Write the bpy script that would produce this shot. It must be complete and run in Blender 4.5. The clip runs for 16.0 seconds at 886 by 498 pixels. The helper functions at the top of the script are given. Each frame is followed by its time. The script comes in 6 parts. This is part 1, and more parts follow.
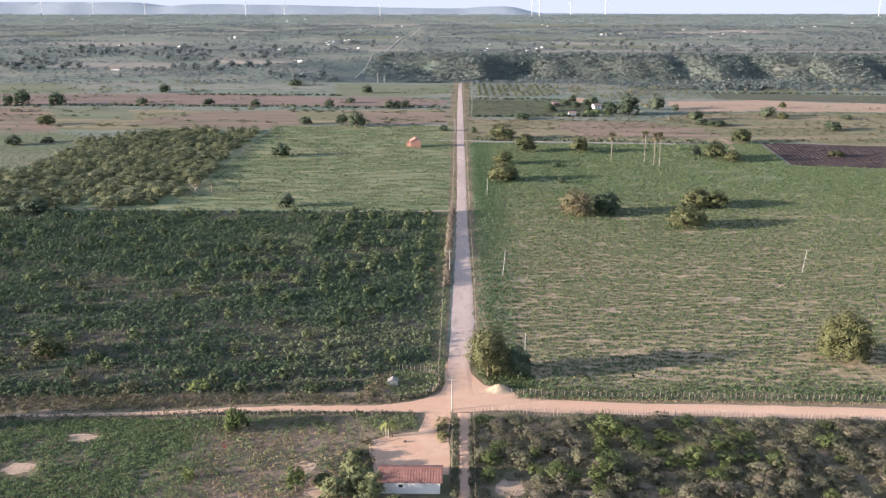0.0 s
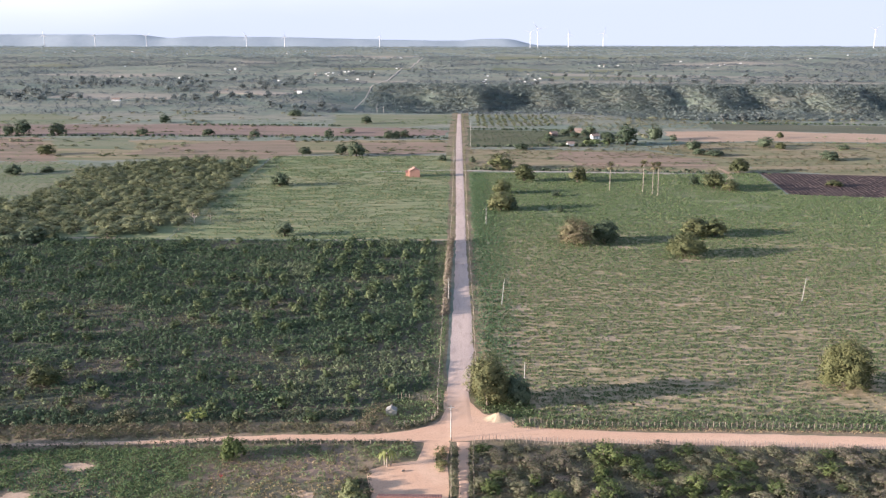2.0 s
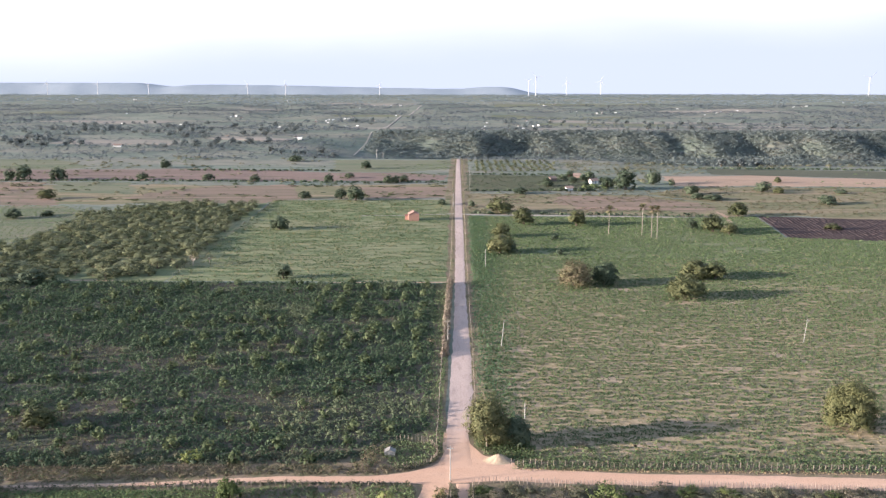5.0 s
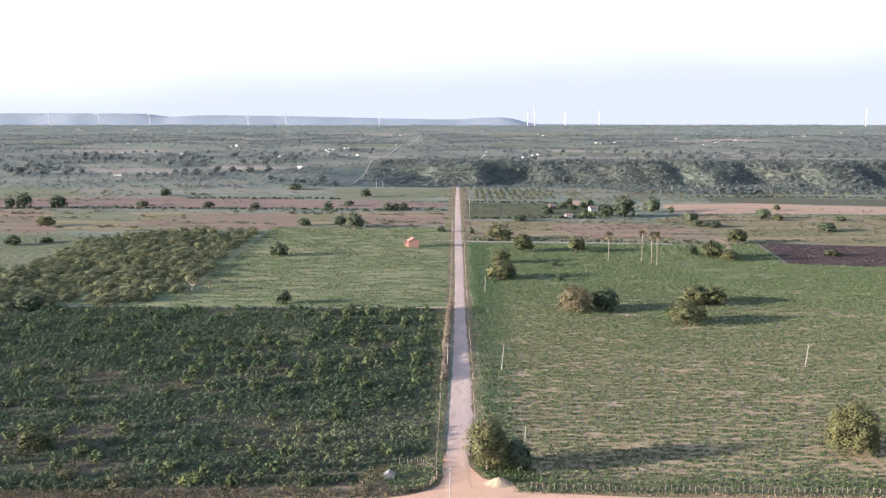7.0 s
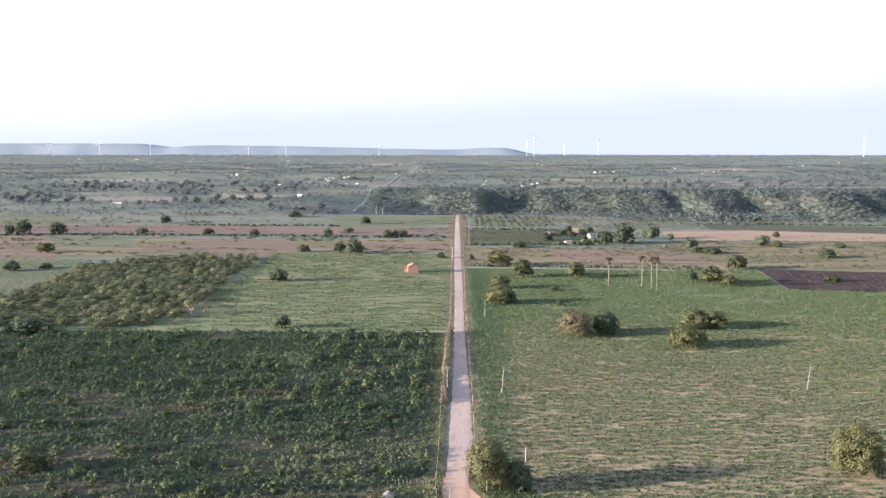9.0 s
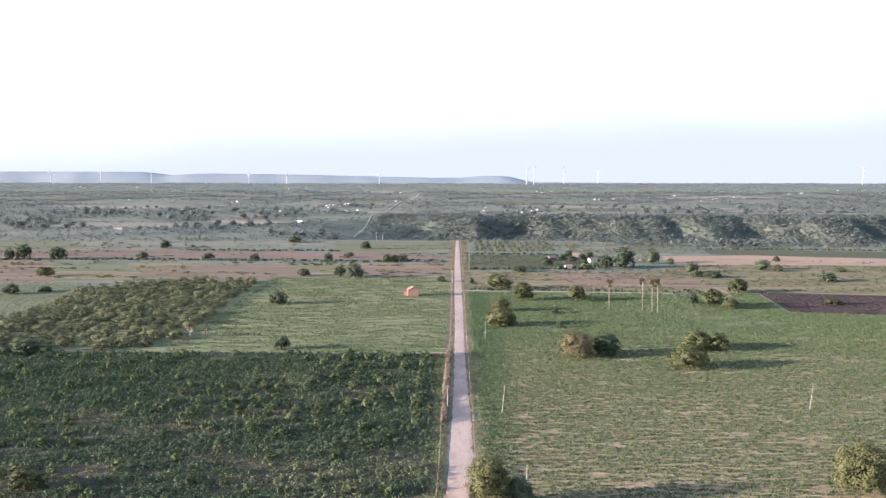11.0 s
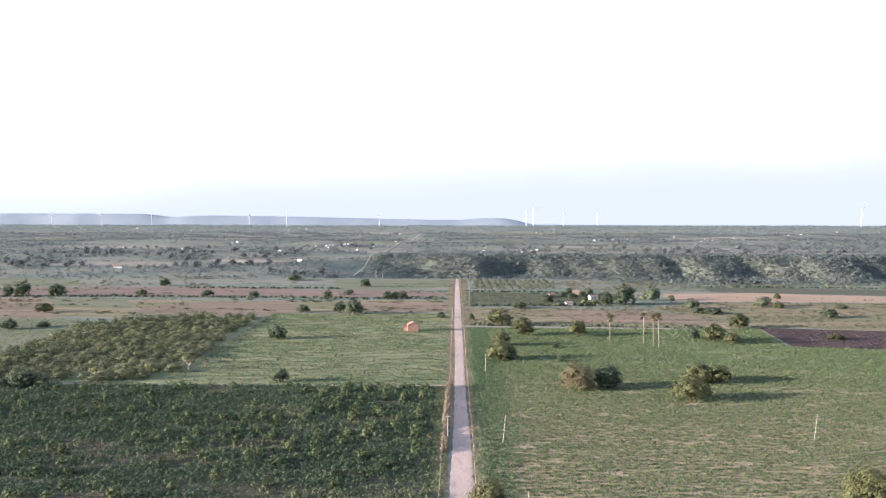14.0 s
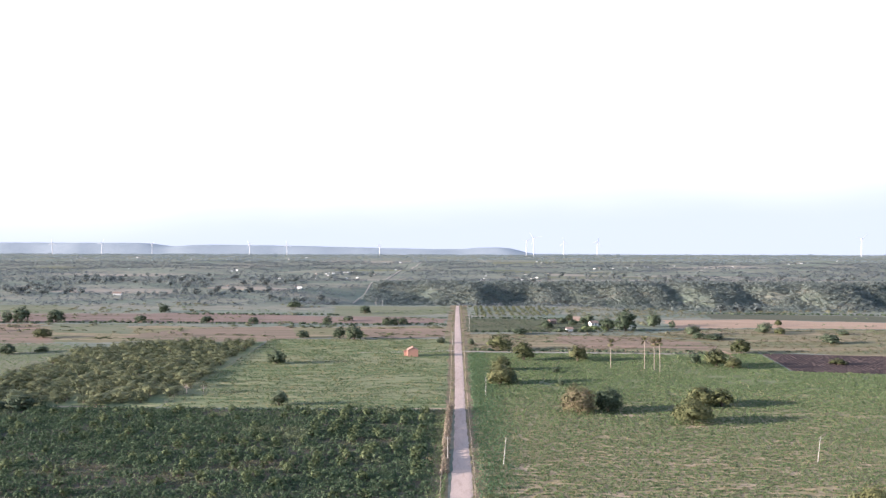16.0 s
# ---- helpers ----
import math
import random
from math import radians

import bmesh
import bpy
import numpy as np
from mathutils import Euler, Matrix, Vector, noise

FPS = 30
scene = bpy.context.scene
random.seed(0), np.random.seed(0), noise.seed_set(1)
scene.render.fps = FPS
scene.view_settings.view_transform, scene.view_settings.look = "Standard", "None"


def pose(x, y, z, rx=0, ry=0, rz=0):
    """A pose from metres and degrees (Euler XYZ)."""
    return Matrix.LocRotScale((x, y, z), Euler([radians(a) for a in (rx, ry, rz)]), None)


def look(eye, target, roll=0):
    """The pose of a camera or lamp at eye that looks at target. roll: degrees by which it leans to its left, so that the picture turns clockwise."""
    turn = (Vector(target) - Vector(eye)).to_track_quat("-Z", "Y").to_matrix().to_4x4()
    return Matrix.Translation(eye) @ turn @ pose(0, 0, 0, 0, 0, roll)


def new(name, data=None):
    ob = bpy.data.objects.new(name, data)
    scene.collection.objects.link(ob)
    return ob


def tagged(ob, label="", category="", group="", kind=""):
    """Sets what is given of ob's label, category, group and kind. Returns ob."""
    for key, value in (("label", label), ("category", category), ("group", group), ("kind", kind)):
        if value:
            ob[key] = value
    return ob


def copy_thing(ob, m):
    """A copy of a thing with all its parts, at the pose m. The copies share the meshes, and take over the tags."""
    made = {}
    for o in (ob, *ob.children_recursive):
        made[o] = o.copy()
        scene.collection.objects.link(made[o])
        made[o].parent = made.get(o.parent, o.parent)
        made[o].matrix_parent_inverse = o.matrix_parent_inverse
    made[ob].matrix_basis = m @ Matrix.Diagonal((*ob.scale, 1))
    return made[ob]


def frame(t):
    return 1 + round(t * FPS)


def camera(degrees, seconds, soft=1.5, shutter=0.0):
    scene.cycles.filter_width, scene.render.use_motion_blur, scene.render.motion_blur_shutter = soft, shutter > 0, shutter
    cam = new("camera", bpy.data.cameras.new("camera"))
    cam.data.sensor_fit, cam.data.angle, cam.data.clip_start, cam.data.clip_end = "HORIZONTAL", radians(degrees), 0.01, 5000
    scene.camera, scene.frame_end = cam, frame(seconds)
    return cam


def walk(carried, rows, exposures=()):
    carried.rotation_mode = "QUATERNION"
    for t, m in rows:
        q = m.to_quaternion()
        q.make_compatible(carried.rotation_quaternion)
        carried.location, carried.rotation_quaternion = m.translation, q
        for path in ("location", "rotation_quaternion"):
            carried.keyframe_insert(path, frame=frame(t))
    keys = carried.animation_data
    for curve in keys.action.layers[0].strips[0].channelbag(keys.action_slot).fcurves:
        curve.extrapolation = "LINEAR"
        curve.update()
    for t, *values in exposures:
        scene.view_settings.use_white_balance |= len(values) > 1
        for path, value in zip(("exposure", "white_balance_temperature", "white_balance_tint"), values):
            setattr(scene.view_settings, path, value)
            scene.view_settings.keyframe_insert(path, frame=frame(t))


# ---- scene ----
cam = camera(52.69, 16.0, soft=1.3)
# seconds, x, y, z, pitch, roll, yaw: the drone sinks slowly while it tilts up
ROWS = [
    (0.0, 0.00, -0.00, 85.00, -16.043, 0.014, 1.151),
    (0.5, 0.01, -0.01, 84.90, -15.615, 0.014, 1.140),
    (1.0, 0.01, 0.01, 84.75, -15.103, 0.010, 1.119),
    (1.5, 0.01, 0.05, 84.56, -14.608, 0.006, 1.100),
    (2.0, 0.01, 0.10, 84.35, -14.095, 0.000, 1.085),
    (2.5, 0.01, 0.14, 84.15, -13.600, -0.004, 1.073),
    (3.0, 0.02, 0.20, 83.94, -13.100, -0.010, 1.066),
    (3.5, 0.02, 0.28, 83.68, -12.614, -0.014, 1.063),
    (4.0, 0.02, 0.35, 83.34, -12.110, -0.014, 1.056),
    (6.5, -0.05, 0.53, 81.01, -9.659, -0.004, 1.011),
    (7.0, -0.05, 0.57, 80.45, -9.181, -0.004, 1.007),
    (7.5, -0.05, 0.60, 79.87, -8.705, -0.006, 1.002),
    (8.0, -0.05, 0.62, 79.24, -8.222, -0.013, 0.996),
    (8.5, -0.07, 0.63, 78.57, -7.738, -0.023, 0.990),
    (9.0, -0.09, 0.64, 77.86, -7.250, -0.032, 0.984),
    (11.5, -0.23, 0.81, 73.98, -4.965, -0.041, 0.976),
    (12.0, -0.28, 0.87, 73.18, -4.500, -0.042, 0.963),
    (12.5, -0.32, 0.94, 72.40, -4.065, -0.050, 0.957),
    (13.0, -0.35, 1.02, 71.70, -3.612, -0.062, 0.959),
    (13.5, -0.37, 1.10, 70.99, -3.147, -0.072, 0.964),
    (14.0, -0.35, 1.18, 70.27, -2.683, -0.082, 0.967),
    (14.5, -0.32, 1.29, 69.55, -2.211, -0.095, 0.968),
    (15.0, -0.31, 1.40, 68.84, -1.726, -0.103, 0.972),
    (15.5, -0.31, 1.49, 68.10, -1.258, -0.107, 0.976),
    (16.0, -0.33, 1.58, 67.34, -0.773, -0.108, 0.974),
]
walk(cam, [(t, pose(x, y, z, 90 + pitch, roll, yaw)) for t, x, y, z, pitch, roll, yaw in ROWS], [(0.0, 1.74, 6250.0, 17.0), (16.0, 1.85, 6200.0, 18.0)])

# ---- light: a low afternoon sun from the west, thin bright cloud over a pale sky ----
SUN_ELEVATION, SUN_BEARING = 10.5, 256.0
world = bpy.data.worlds.new("sky")
scene.world = world
world.use_nodes = True
wt = world.node_tree
wt.nodes.clear()
w_out = wt.nodes.new("ShaderNodeOutputWorld")
w_bg = wt.nodes.new("ShaderNodeBackground")
w_sky = wt.nodes.new("ShaderNodeTexSky")
w_sky.sky_type = "NISHITA"
w_sky.sun_disc = False
w_sky.sun_elevation = radians(SUN_ELEVATION)
w_sky.sun_rotation = radians(SUN_BEARING)
w_sky.air_density, w_sky.dust_density, w_sky.ozone_density = 1.0, 0.4, 1.5
w_bg.inputs["Strength"].default_value = 0.1


def w_math(op, p, q):
    m = wt.nodes.new("ShaderNodeMath")
    m.operation = op
    for sock, v in zip(m.inputs, (p, q)):
        if isinstance(v, float):
            sock.default_value = v
        else:
            wt.links.new(v, sock)
    return m.outputs[0]


def w_step(v, lo, hi):
    m = wt.nodes.new("ShaderNodeMapRange")
    m.interpolation_type = "SMOOTHSTEP"
    m.inputs["From Min"].default_value, m.inputs["From Max"].default_value = lo, hi
    wt.links.new(v, m.inputs["Value"])
    return m.outputs["Result"]


def w_mix(fac, p, q):
    m = wt.nodes.new("ShaderNodeMix")
    m.data_type = "RGBA"
    wt.links.new(fac, m.inputs[0])
    for sock, v in ((m.inputs[6], p), (m.inputs[7], q)):
        if isinstance(v, tuple):
            sock.default_value = (*v, 1)
        else:
            wt.links.new(v, sock)
    return m.outputs[2]


w_co = wt.nodes.new("ShaderNodeTexCoord").outputs["Generated"]
w_xyz = wt.nodes.new("ShaderNodeSeparateXYZ")
wt.links.new(w_co, w_xyz.inputs[0])
w_map = wt.nodes.new("ShaderNodeMapping")
w_map.inputs["Scale"].default_value = (1.0, 1.0, 3.5)
wt.links.new(w_co, w_map.inputs["Vector"])
w_noise = wt.nodes.new("ShaderNodeTexNoise")
w_noise.inputs["Scale"].default_value, w_noise.inputs["Detail"].default_value = 2.2, 5.0
wt.links.new(w_map.outputs["Vector"], w_noise.inputs["Vector"])
# a veil of bright cloud, reaching lower on the sun's side; pale blue air under it towards the horizon, blue gaps higher up
w_low = w_step(w_math("ADD", w_math("ADD", w_xyz.outputs["Z"], w_math("MULTIPLY", w_xyz.outputs["X"], -0.055)), w_math("MULTIPLY", w_math("SUBTRACT", w_noise.outputs["Fac"], 0.5), 0.08)), 0.0, 0.095)
w_high = w_math("MULTIPLY", w_step(w_xyz.outputs["Z"], 0.215, 0.30), w_math("ADD", w_math("MULTIPLY", w_step(w_noise.outputs["Fac"], 0.38, 0.62), 0.25), 0.74))
w_col = w_mix(w_low, (2.31, 2.59, 3.1), (3.8, 3.88, 4.05))
w_col = w_mix(w_high, w_col, w_sky.outputs["Color"])
wt.links.new(w_col, w_bg.inputs["Color"])
wt.links.new(w_bg.outputs["Background"], w_out.inputs["Surface"])
b = radians(SUN_BEARING)
e = radians(SUN_ELEVATION)
to_sun = Vector((math.sin(b) * math.cos(e), math.cos(b) * math.cos(e), math.sin(e)))
sun_data = bpy.data.lights.new("sun", "SUN")
sun_data.energy, sun_data.angle, sun_data.color = 5.0, radians(0.6), (1.0, 0.87, 0.73)
sun = new("sun", sun_data)
sun.matrix_world = look(to_sun * 500 + Vector((0, 300, 0)), (0, 300, 0))

# ---- materials ----
def nodes_of(name):
    m = bpy.data.materials.new(name)
    m.use_nodes = True
    t = m.node_tree
    return m, t, t.nodes["Principled BSDF"]


def noise_node(t, coord, scale, detail=4.0, rough=0.6, stretch=(1, 1, 1)):
    mp = t.nodes.new("ShaderNodeMapping")
    mp.inputs["Scale"].default_value = stretch
    t.links.new(coord, mp.inputs["Vector"])
    n = t.nodes.new("ShaderNodeTexNoise")
    n.inputs["Scale"].default_value = scale
    n.inputs["Detail"].default_value = detail
    n.inputs["Roughness"].default_value = rough
    t.links.new(mp.outputs["Vector"], n.inputs["Vector"])
    return n.outputs["Fac"]


def ramp(t, fac, lo, hi):
    r = t.nodes.new("ShaderNodeMapRange")
    r.inputs["From Min"].default_value = lo
    r.inputs["From Max"].default_value = hi
    t.links.new(fac, r.inputs["Value"])
    return r.outputs["Result"]


def mixed(t, fac, a, b):
    x = t.nodes.new("ShaderNodeMix")
    x.data_type = "RGBA"
    for sock, v in ((x.inputs[0], fac), (x.inputs[6], a), (x.inputs[7], b)):
        if isinstance(v, tuple):
            sock.default_value = (*v, 1)
        elif isinstance(v, float):
            sock.default_value = v
        else:
            t.links.new(v, sock)
    return x.outputs[2]


def bumped(t, p, height, strength, distance):
    bp = t.nodes.new("ShaderNodeBump")
    bp.inputs["Strength"].default_value = strength
    bp.inputs["Distance"].default_value = distance
    t.links.new(height, bp.inputs["Height"])
    t.links.new(bp.outputs["Normal"], p.inputs["Normal"])


def soil(name, base, second, fleck, big=0.02, mid=0.15, fine=1.2, stretch=(1, 1, 1), flecks=(0.52, 0.72), patch=(0.42, 0.6), bump=0.15):
    """Ground: two soils or swards in large patches, broken up at a middle scale, with fine flecks."""
    m, t, p = nodes_of(name)
    co = t.nodes.new("ShaderNodeTexCoord").outputs["Object"]
    a = noise_node(t, co, big, 5, 0.65, stretch)
    c = mixed(t, ramp(t, a, *patch), base, second)
    f = noise_node(t, co, mid, 5, 0.7, stretch)
    c = mixed(t, ramp(t, f, *flecks), c, fleck)
    g = noise_node(t, co, fine, 6, 0.75)
    dark = tuple(0.55 * v for v in base)
    c = mixed(t, ramp(t, g, 0.5, 0.8), c, dark)
    t.links.new(c, p.inputs["Base Color"])
    p.inputs["Roughness"].default_value = 0.95
    p.inputs["Specular IOR Level"].default_value = 0.1
    bumped(t, p, g, 0.6, bump)
    return m


def foliage(name, dark, light, through_it=0.25, rough=0.6, dry=None, dry_share=0.0):
    """Leaves: each clump between two greens, each plant a little off; a part of the light passes through."""
    m, t, p = nodes_of(name)
    isl = t.nodes.new("ShaderNodeNewGeometry").outputs["Random Per Island"]
    c = mixed(t, isl, dark, light)
    if dry:
        w = t.nodes.new("ShaderNodeTexWhiteNoise")
        w.noise_dimensions = "1D"
        t.links.new(isl, w.inputs["W"])
        c = mixed(t, ramp(t, w.outputs["Value"], 1 - dry_share - 0.02, 1 - dry_share), c, dry)
    hs = t.nodes.new("ShaderNodeHueSaturation")
    rnd = t.nodes.new("ShaderNodeObjectInfo").outputs["Random"]
    v = t.nodes.new("ShaderNodeMapRange")
    v.inputs["To Min"].default_value, v.inputs["To Max"].default_value = 0.72, 1.28
    t.links.new(rnd, v.inputs["Value"])
    t.links.new(v.outputs["Result"], hs.inputs["Value"])
    h = t.nodes.new("ShaderNodeMapRange")
    h.inputs["To Min"].default_value, h.inputs["To Max"].default_value = 0.515, 0.485
    t.links.new(rnd, h.inputs["Value"])
    t.links.new(h.outputs["Result"], hs.inputs["Hue"])
    t.links.new(c, hs.inputs["Color"])
    c = hs.outputs["Color"]
    t.links.new(c, p.inputs["Base Color"])
    p.inputs["Roughness"].default_value = rough
    p.inputs["Specular IOR Level"].default_value = 0.08
    if through_it:
        tr = t.nodes.new("ShaderNodeBsdfTranslucent")
        t.links.new(c, tr.inputs["Color"])
        mx = t.nodes.new("ShaderNodeMixShader")
        mx.inputs["Fac"].default_value = through_it
        t.links.new(p.outputs["BSDF"], mx.inputs[1])
        t.links.new(tr.outputs["BSDF"], mx.inputs[2])
        t.links.new(mx.outputs["Shader"], t.nodes["Material Output"].inputs["Surface"])
    return m


def plain(name, c1, c2, scale=2.0, rough=0.8, bump=0.02, metal=0.0, stretch=(1, 1, 1)):
    """A built surface with stains at two scales."""
    m, t, p = nodes_of(name)
    co = t.nodes.new("ShaderNodeTexCoord").outputs["Object"]
    a = noise_node(t, co, scale, 5, 0.65, stretch)
    g = noise_node(t, co, scale * 9, 4, 0.7, stretch)
    c = mixed(t, ramp(t, a, 0.35, 0.7), c1, c2)
    c = mixed(t, ramp(t, g, 0.55, 0.85), c, tuple(0.6 * v for v in c1))
    t.links.new(c, p.inputs["Base Color"])
    p.inputs["Roughness"].default_value = rough
    p.inputs["Metallic"].default_value = metal
    bumped(t, p, g, 0.4, bump)
    return m


M_GROUND = soil("scrub_ground", (0.165, 0.198, 0.158), (0.232, 0.222, 0.182), (0.125, 0.152, 0.118), 0.008, 0.05, 0.7, (0.6, 2.0, 1), (0.46, 0.64), (0.42, 0.58))
M_PASTURE = soil("pasture_sward", (0.25, 0.215, 0.13), (0.315, 0.252, 0.162), (0.44, 0.335, 0.23), 0.035, 0.45, 1.4, (0.5, 1.2, 1), (0.5, 0.64))
M_GREEN = soil("green_sward", (0.15, 0.185, 0.095), (0.205, 0.215, 0.125), (0.33, 0.29, 0.175), 0.02, 0.3, 1.4, (0.12, 1.6, 1), (0.53, 0.66))
M_CROPSOIL = soil("crop_soil", (0.085, 0.09, 0.065), (0.14, 0.115, 0.09), (0.07, 0.088, 0.056), 0.03, 0.3, 1.5)
M_BROWN = soil("bare_brown_soil", (0.186, 0.14, 0.118), (0.228, 0.166, 0.14), (0.146, 0.126, 0.094), 0.012, 0.04, 0.8, (0.3, 2.4, 1), (0.5, 0.68))
M_REDSOIL = soil("reddish_fallow_soil", (0.218, 0.163, 0.126), (0.276, 0.195, 0.15), (0.146, 0.133, 0.09), 0.012, 0.04, 0.8, (0.22, 2.6, 1), (0.45, 0.62))
M_GREYROAD = soil("grey_gravel_road", (0.34, 0.305, 0.265), (0.40, 0.36, 0.31), (0.29, 0.26, 0.225), 0.05, 0.5, 3.0)
M_STRAW = soil("dry_straw_field", (0.19, 0.175, 0.105), (0.262, 0.208, 0.138), (0.125, 0.142, 0.075), 0.014, 0.06, 0.8, (0.35, 2.2, 1), (0.46, 0.64), (0.42, 0.56))
# straw soil greyed for the far strips, with haze in its colour
M_FARFIELD = soil("haze_greyed_field", (0.24, 0.225, 0.19), (0.29, 0.255, 0.215), (0.19, 0.20, 0.165), 0.012, 0.05, 0.8, (0.3, 2.4, 1))
M_DARKCROP = soil("low_dark_crop", (0.09, 0.10, 0.06), (0.11, 0.11, 0.07), (0.13, 0.12, 0.08), 0.02, 0.2, 1.0)
M_DARKEARTH = soil("dark_fallow_earth", (0.09, 0.098, 0.068), (0.112, 0.112, 0.08), (0.078, 0.09, 0.06), 0.02, 0.1, 1.0, (0.4, 2, 1))
M_PALESOIL = soil("pale_pink_soil", (0.34, 0.24, 0.175), (0.39, 0.285, 0.21), (0.235, 0.185, 0.13), 0.015, 0.07, 0.8, (0.35, 2.2, 1), (0.54, 0.72))
M_PLOUGH = soil("ploughed_earth", (0.05, 0.036, 0.037), (0.066, 0.047, 0.046), (0.04, 0.034, 0.03), 0.03, 0.4, 2.0)
# ploughed earth again, slightly lighter to paint the ridges' sunlit tops
M_RIDGE = soil("lit_ridge_earth", (0.055, 0.042, 0.041), (0.08, 0.061, 0.057), (0.042, 0.034, 0.032), 0.06, 0.4, 2.0)
M_SAND = soil("sandy_road", (0.47, 0.37, 0.325), (0.54, 0.425, 0.37), (0.37, 0.285, 0.245), 0.05, 0.5, 3.0, (1.2, 0.2, 1), (0.52, 0.72), bump=0.05)
M_SANDX = soil("sandy_cross_road", (0.57, 0.365, 0.255), (0.62, 0.415, 0.30), (0.48, 0.31, 0.215), 0.05, 0.5, 3.0, (0.35, 1, 1), (0.55, 0.8), bump=0.05)
road_t = M_SAND.node_tree
road_p = road_t.nodes["Principled BSDF"]
road_co = road_t.nodes.new("ShaderNodeTexCoord").outputs["Object"]
road_xyz = road_t.nodes.new("ShaderNodeSeparateXYZ")
road_t.links.new(road_co, road_xyz.inputs[0])
road_n = noise_node(road_t, road_co, 0.3, 4)
road_a = road_t.nodes.new("ShaderNodeMath")
road_a.operation = "MULTIPLY_ADD"
road_a.inputs[1].default_value = 26.0
road_t.links.new(road_n, road_a.inputs[0])
road_t.links.new(road_xyz.outputs["Y"], road_a.inputs[2])
road_old = road_p.inputs["Base Color"].links[0].from_socket
road_t.links.new(mixed(road_t, ramp(road_t, road_a.outputs[0], 194.0, 224.0), (0.57, 0.375, 0.27), road_old), road_p.inputs["Base Color"])


def sward_change(m, lo, hi, colour, wander):
    """Ground that turns to another growth northwards, along an uneven front."""
    t = m.node_tree
    p = t.nodes["Principled BSDF"]
    co = t.nodes.new("ShaderNodeTexCoord").outputs["Object"]
    xyz = t.nodes.new("ShaderNodeSeparateXYZ")
    t.links.new(co, xyz.inputs[0])
    a = t.nodes.new("ShaderNodeMath")
    a.operation = "MULTIPLY_ADD"
    a.inputs[1].default_value = wander
    t.links.new(noise_node(t, co, 0.06, 5, 0.7), a.inputs[0])
    t.links.new(xyz.outputs["Y"], a.inputs[2])
    old = p.inputs["Base Color"].links[0].from_socket
    half = mixed(t, 0.72, old, colour)
    t.links.new(mixed(t, ramp(t, a.outputs[0], lo + wander / 2, hi + wander / 2), old, half), p.inputs["Base Color"])


sward_change(M_PASTURE, 290.0, 390.0, (0.12, 0.165, 0.088), 120.0)
M_YARD = soil("swept_sand_yard", (0.58, 0.37, 0.255), (0.62, 0.415, 0.295), (0.49, 0.32, 0.225), 0.1, 0.6, 3.0, bump=0.04)
M_STUBBLE = soil("straw_stubble", (0.35, 0.27, 0.19), (0.40, 0.31, 0.22), (0.27, 0.23, 0.14), 0.1, 0.6, 2.5)
M_BARE = soil("trodden_sand", (0.42, 0.30, 0.22), (0.48, 0.35, 0.26), (0.29, 0.225, 0.15), 0.15, 0.7, 2.5)
M_WEEDS = soil("weedy_ground", (0.13, 0.125, 0.07), (0.235, 0.18, 0.13), (0.11, 0.13, 0.062), 0.06, 0.3, 1.4, (1, 1, 1), (0.52, 0.7), (0.36, 0.54))

M_CASSAVA = foliage("cassava_leaf", (0.065, 0.104, 0.06), (0.113, 0.154, 0.088), 0.25, 0.7)
M_CASSAVADRY = foliage("yellowing_cassava_leaf", (0.09, 0.12, 0.07), (0.145, 0.17, 0.10), 0.25, 0.7)
M_SAPLING = foliage("sapling_leaf", (0.088, 0.12, 0.062), (0.138, 0.17, 0.086), 0.3)
M_ORCHARD = foliage("cashew_leaf", (0.104, 0.13, 0.064), (0.212, 0.222, 0.112), 0.15)
M_CASHEW = foliage("cashew_leaf_grey", (0.122, 0.142, 0.08), (0.192, 0.204, 0.112), 0.12)
M_LEAFY = foliage("leafy_weed", (0.092, 0.148, 0.068), (0.165, 0.214, 0.102), 0.3, 0.7)
M_MANGO = foliage("dark_tree_leaf", (0.058, 0.084, 0.054), (0.12, 0.148, 0.093), 0.15)
M_OLIVE = foliage("olive_tree_leaf", (0.069, 0.085, 0.041), (0.148, 0.152, 0.074), 0.15)
M_YELLOW = foliage("yellowing_tree_leaf", (0.096, 0.106, 0.048), (0.17, 0.168, 0.078), 0.15)
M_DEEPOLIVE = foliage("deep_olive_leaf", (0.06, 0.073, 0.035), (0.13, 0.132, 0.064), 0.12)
M_RUST = foliage("sparse_brown_leaf", (0.085, 0.088, 0.047), (0.15, 0.138, 0.078), 0.12, dry=(0.16, 0.13, 0.088), dry_share=0.15)
M_GRASS = foliage("pasture_grass", (0.072, 0.118, 0.054), (0.13, 0.174, 0.08), 0.3, 0.7, dry=(0.24, 0.215, 0.13), dry_share=0.04)
M_DRYGRASS = foliage("dry_grass", (0.25, 0.205, 0.105), (0.38, 0.30, 0.175), 0.3, 0.8)
M_LUSH = foliage("lush_grass", (0.10, 0.15, 0.07), (0.19, 0.23, 0.115), 0.3, 0.7)
M_SCRUB = foliage("grey_scrub_leaf", (0.098, 0.11, 0.064), (0.19, 0.185, 0.12), 0.25, dry=(0.19, 0.16, 0.115), dry_share=0.08)
M_HEDGE = foliage("dry_brush", (0.125, 0.108, 0.07), (0.22, 0.18, 0.125), 0.25, dry=(0.11, 0.13, 0.065), dry_share=0.3)
M_PINKHEDGE = foliage("flowering_brush", (0.19, 0.155, 0.12), (0.29, 0.235, 0.185), 0.2, dry=(0.12, 0.125, 0.08), dry_share=0.35)
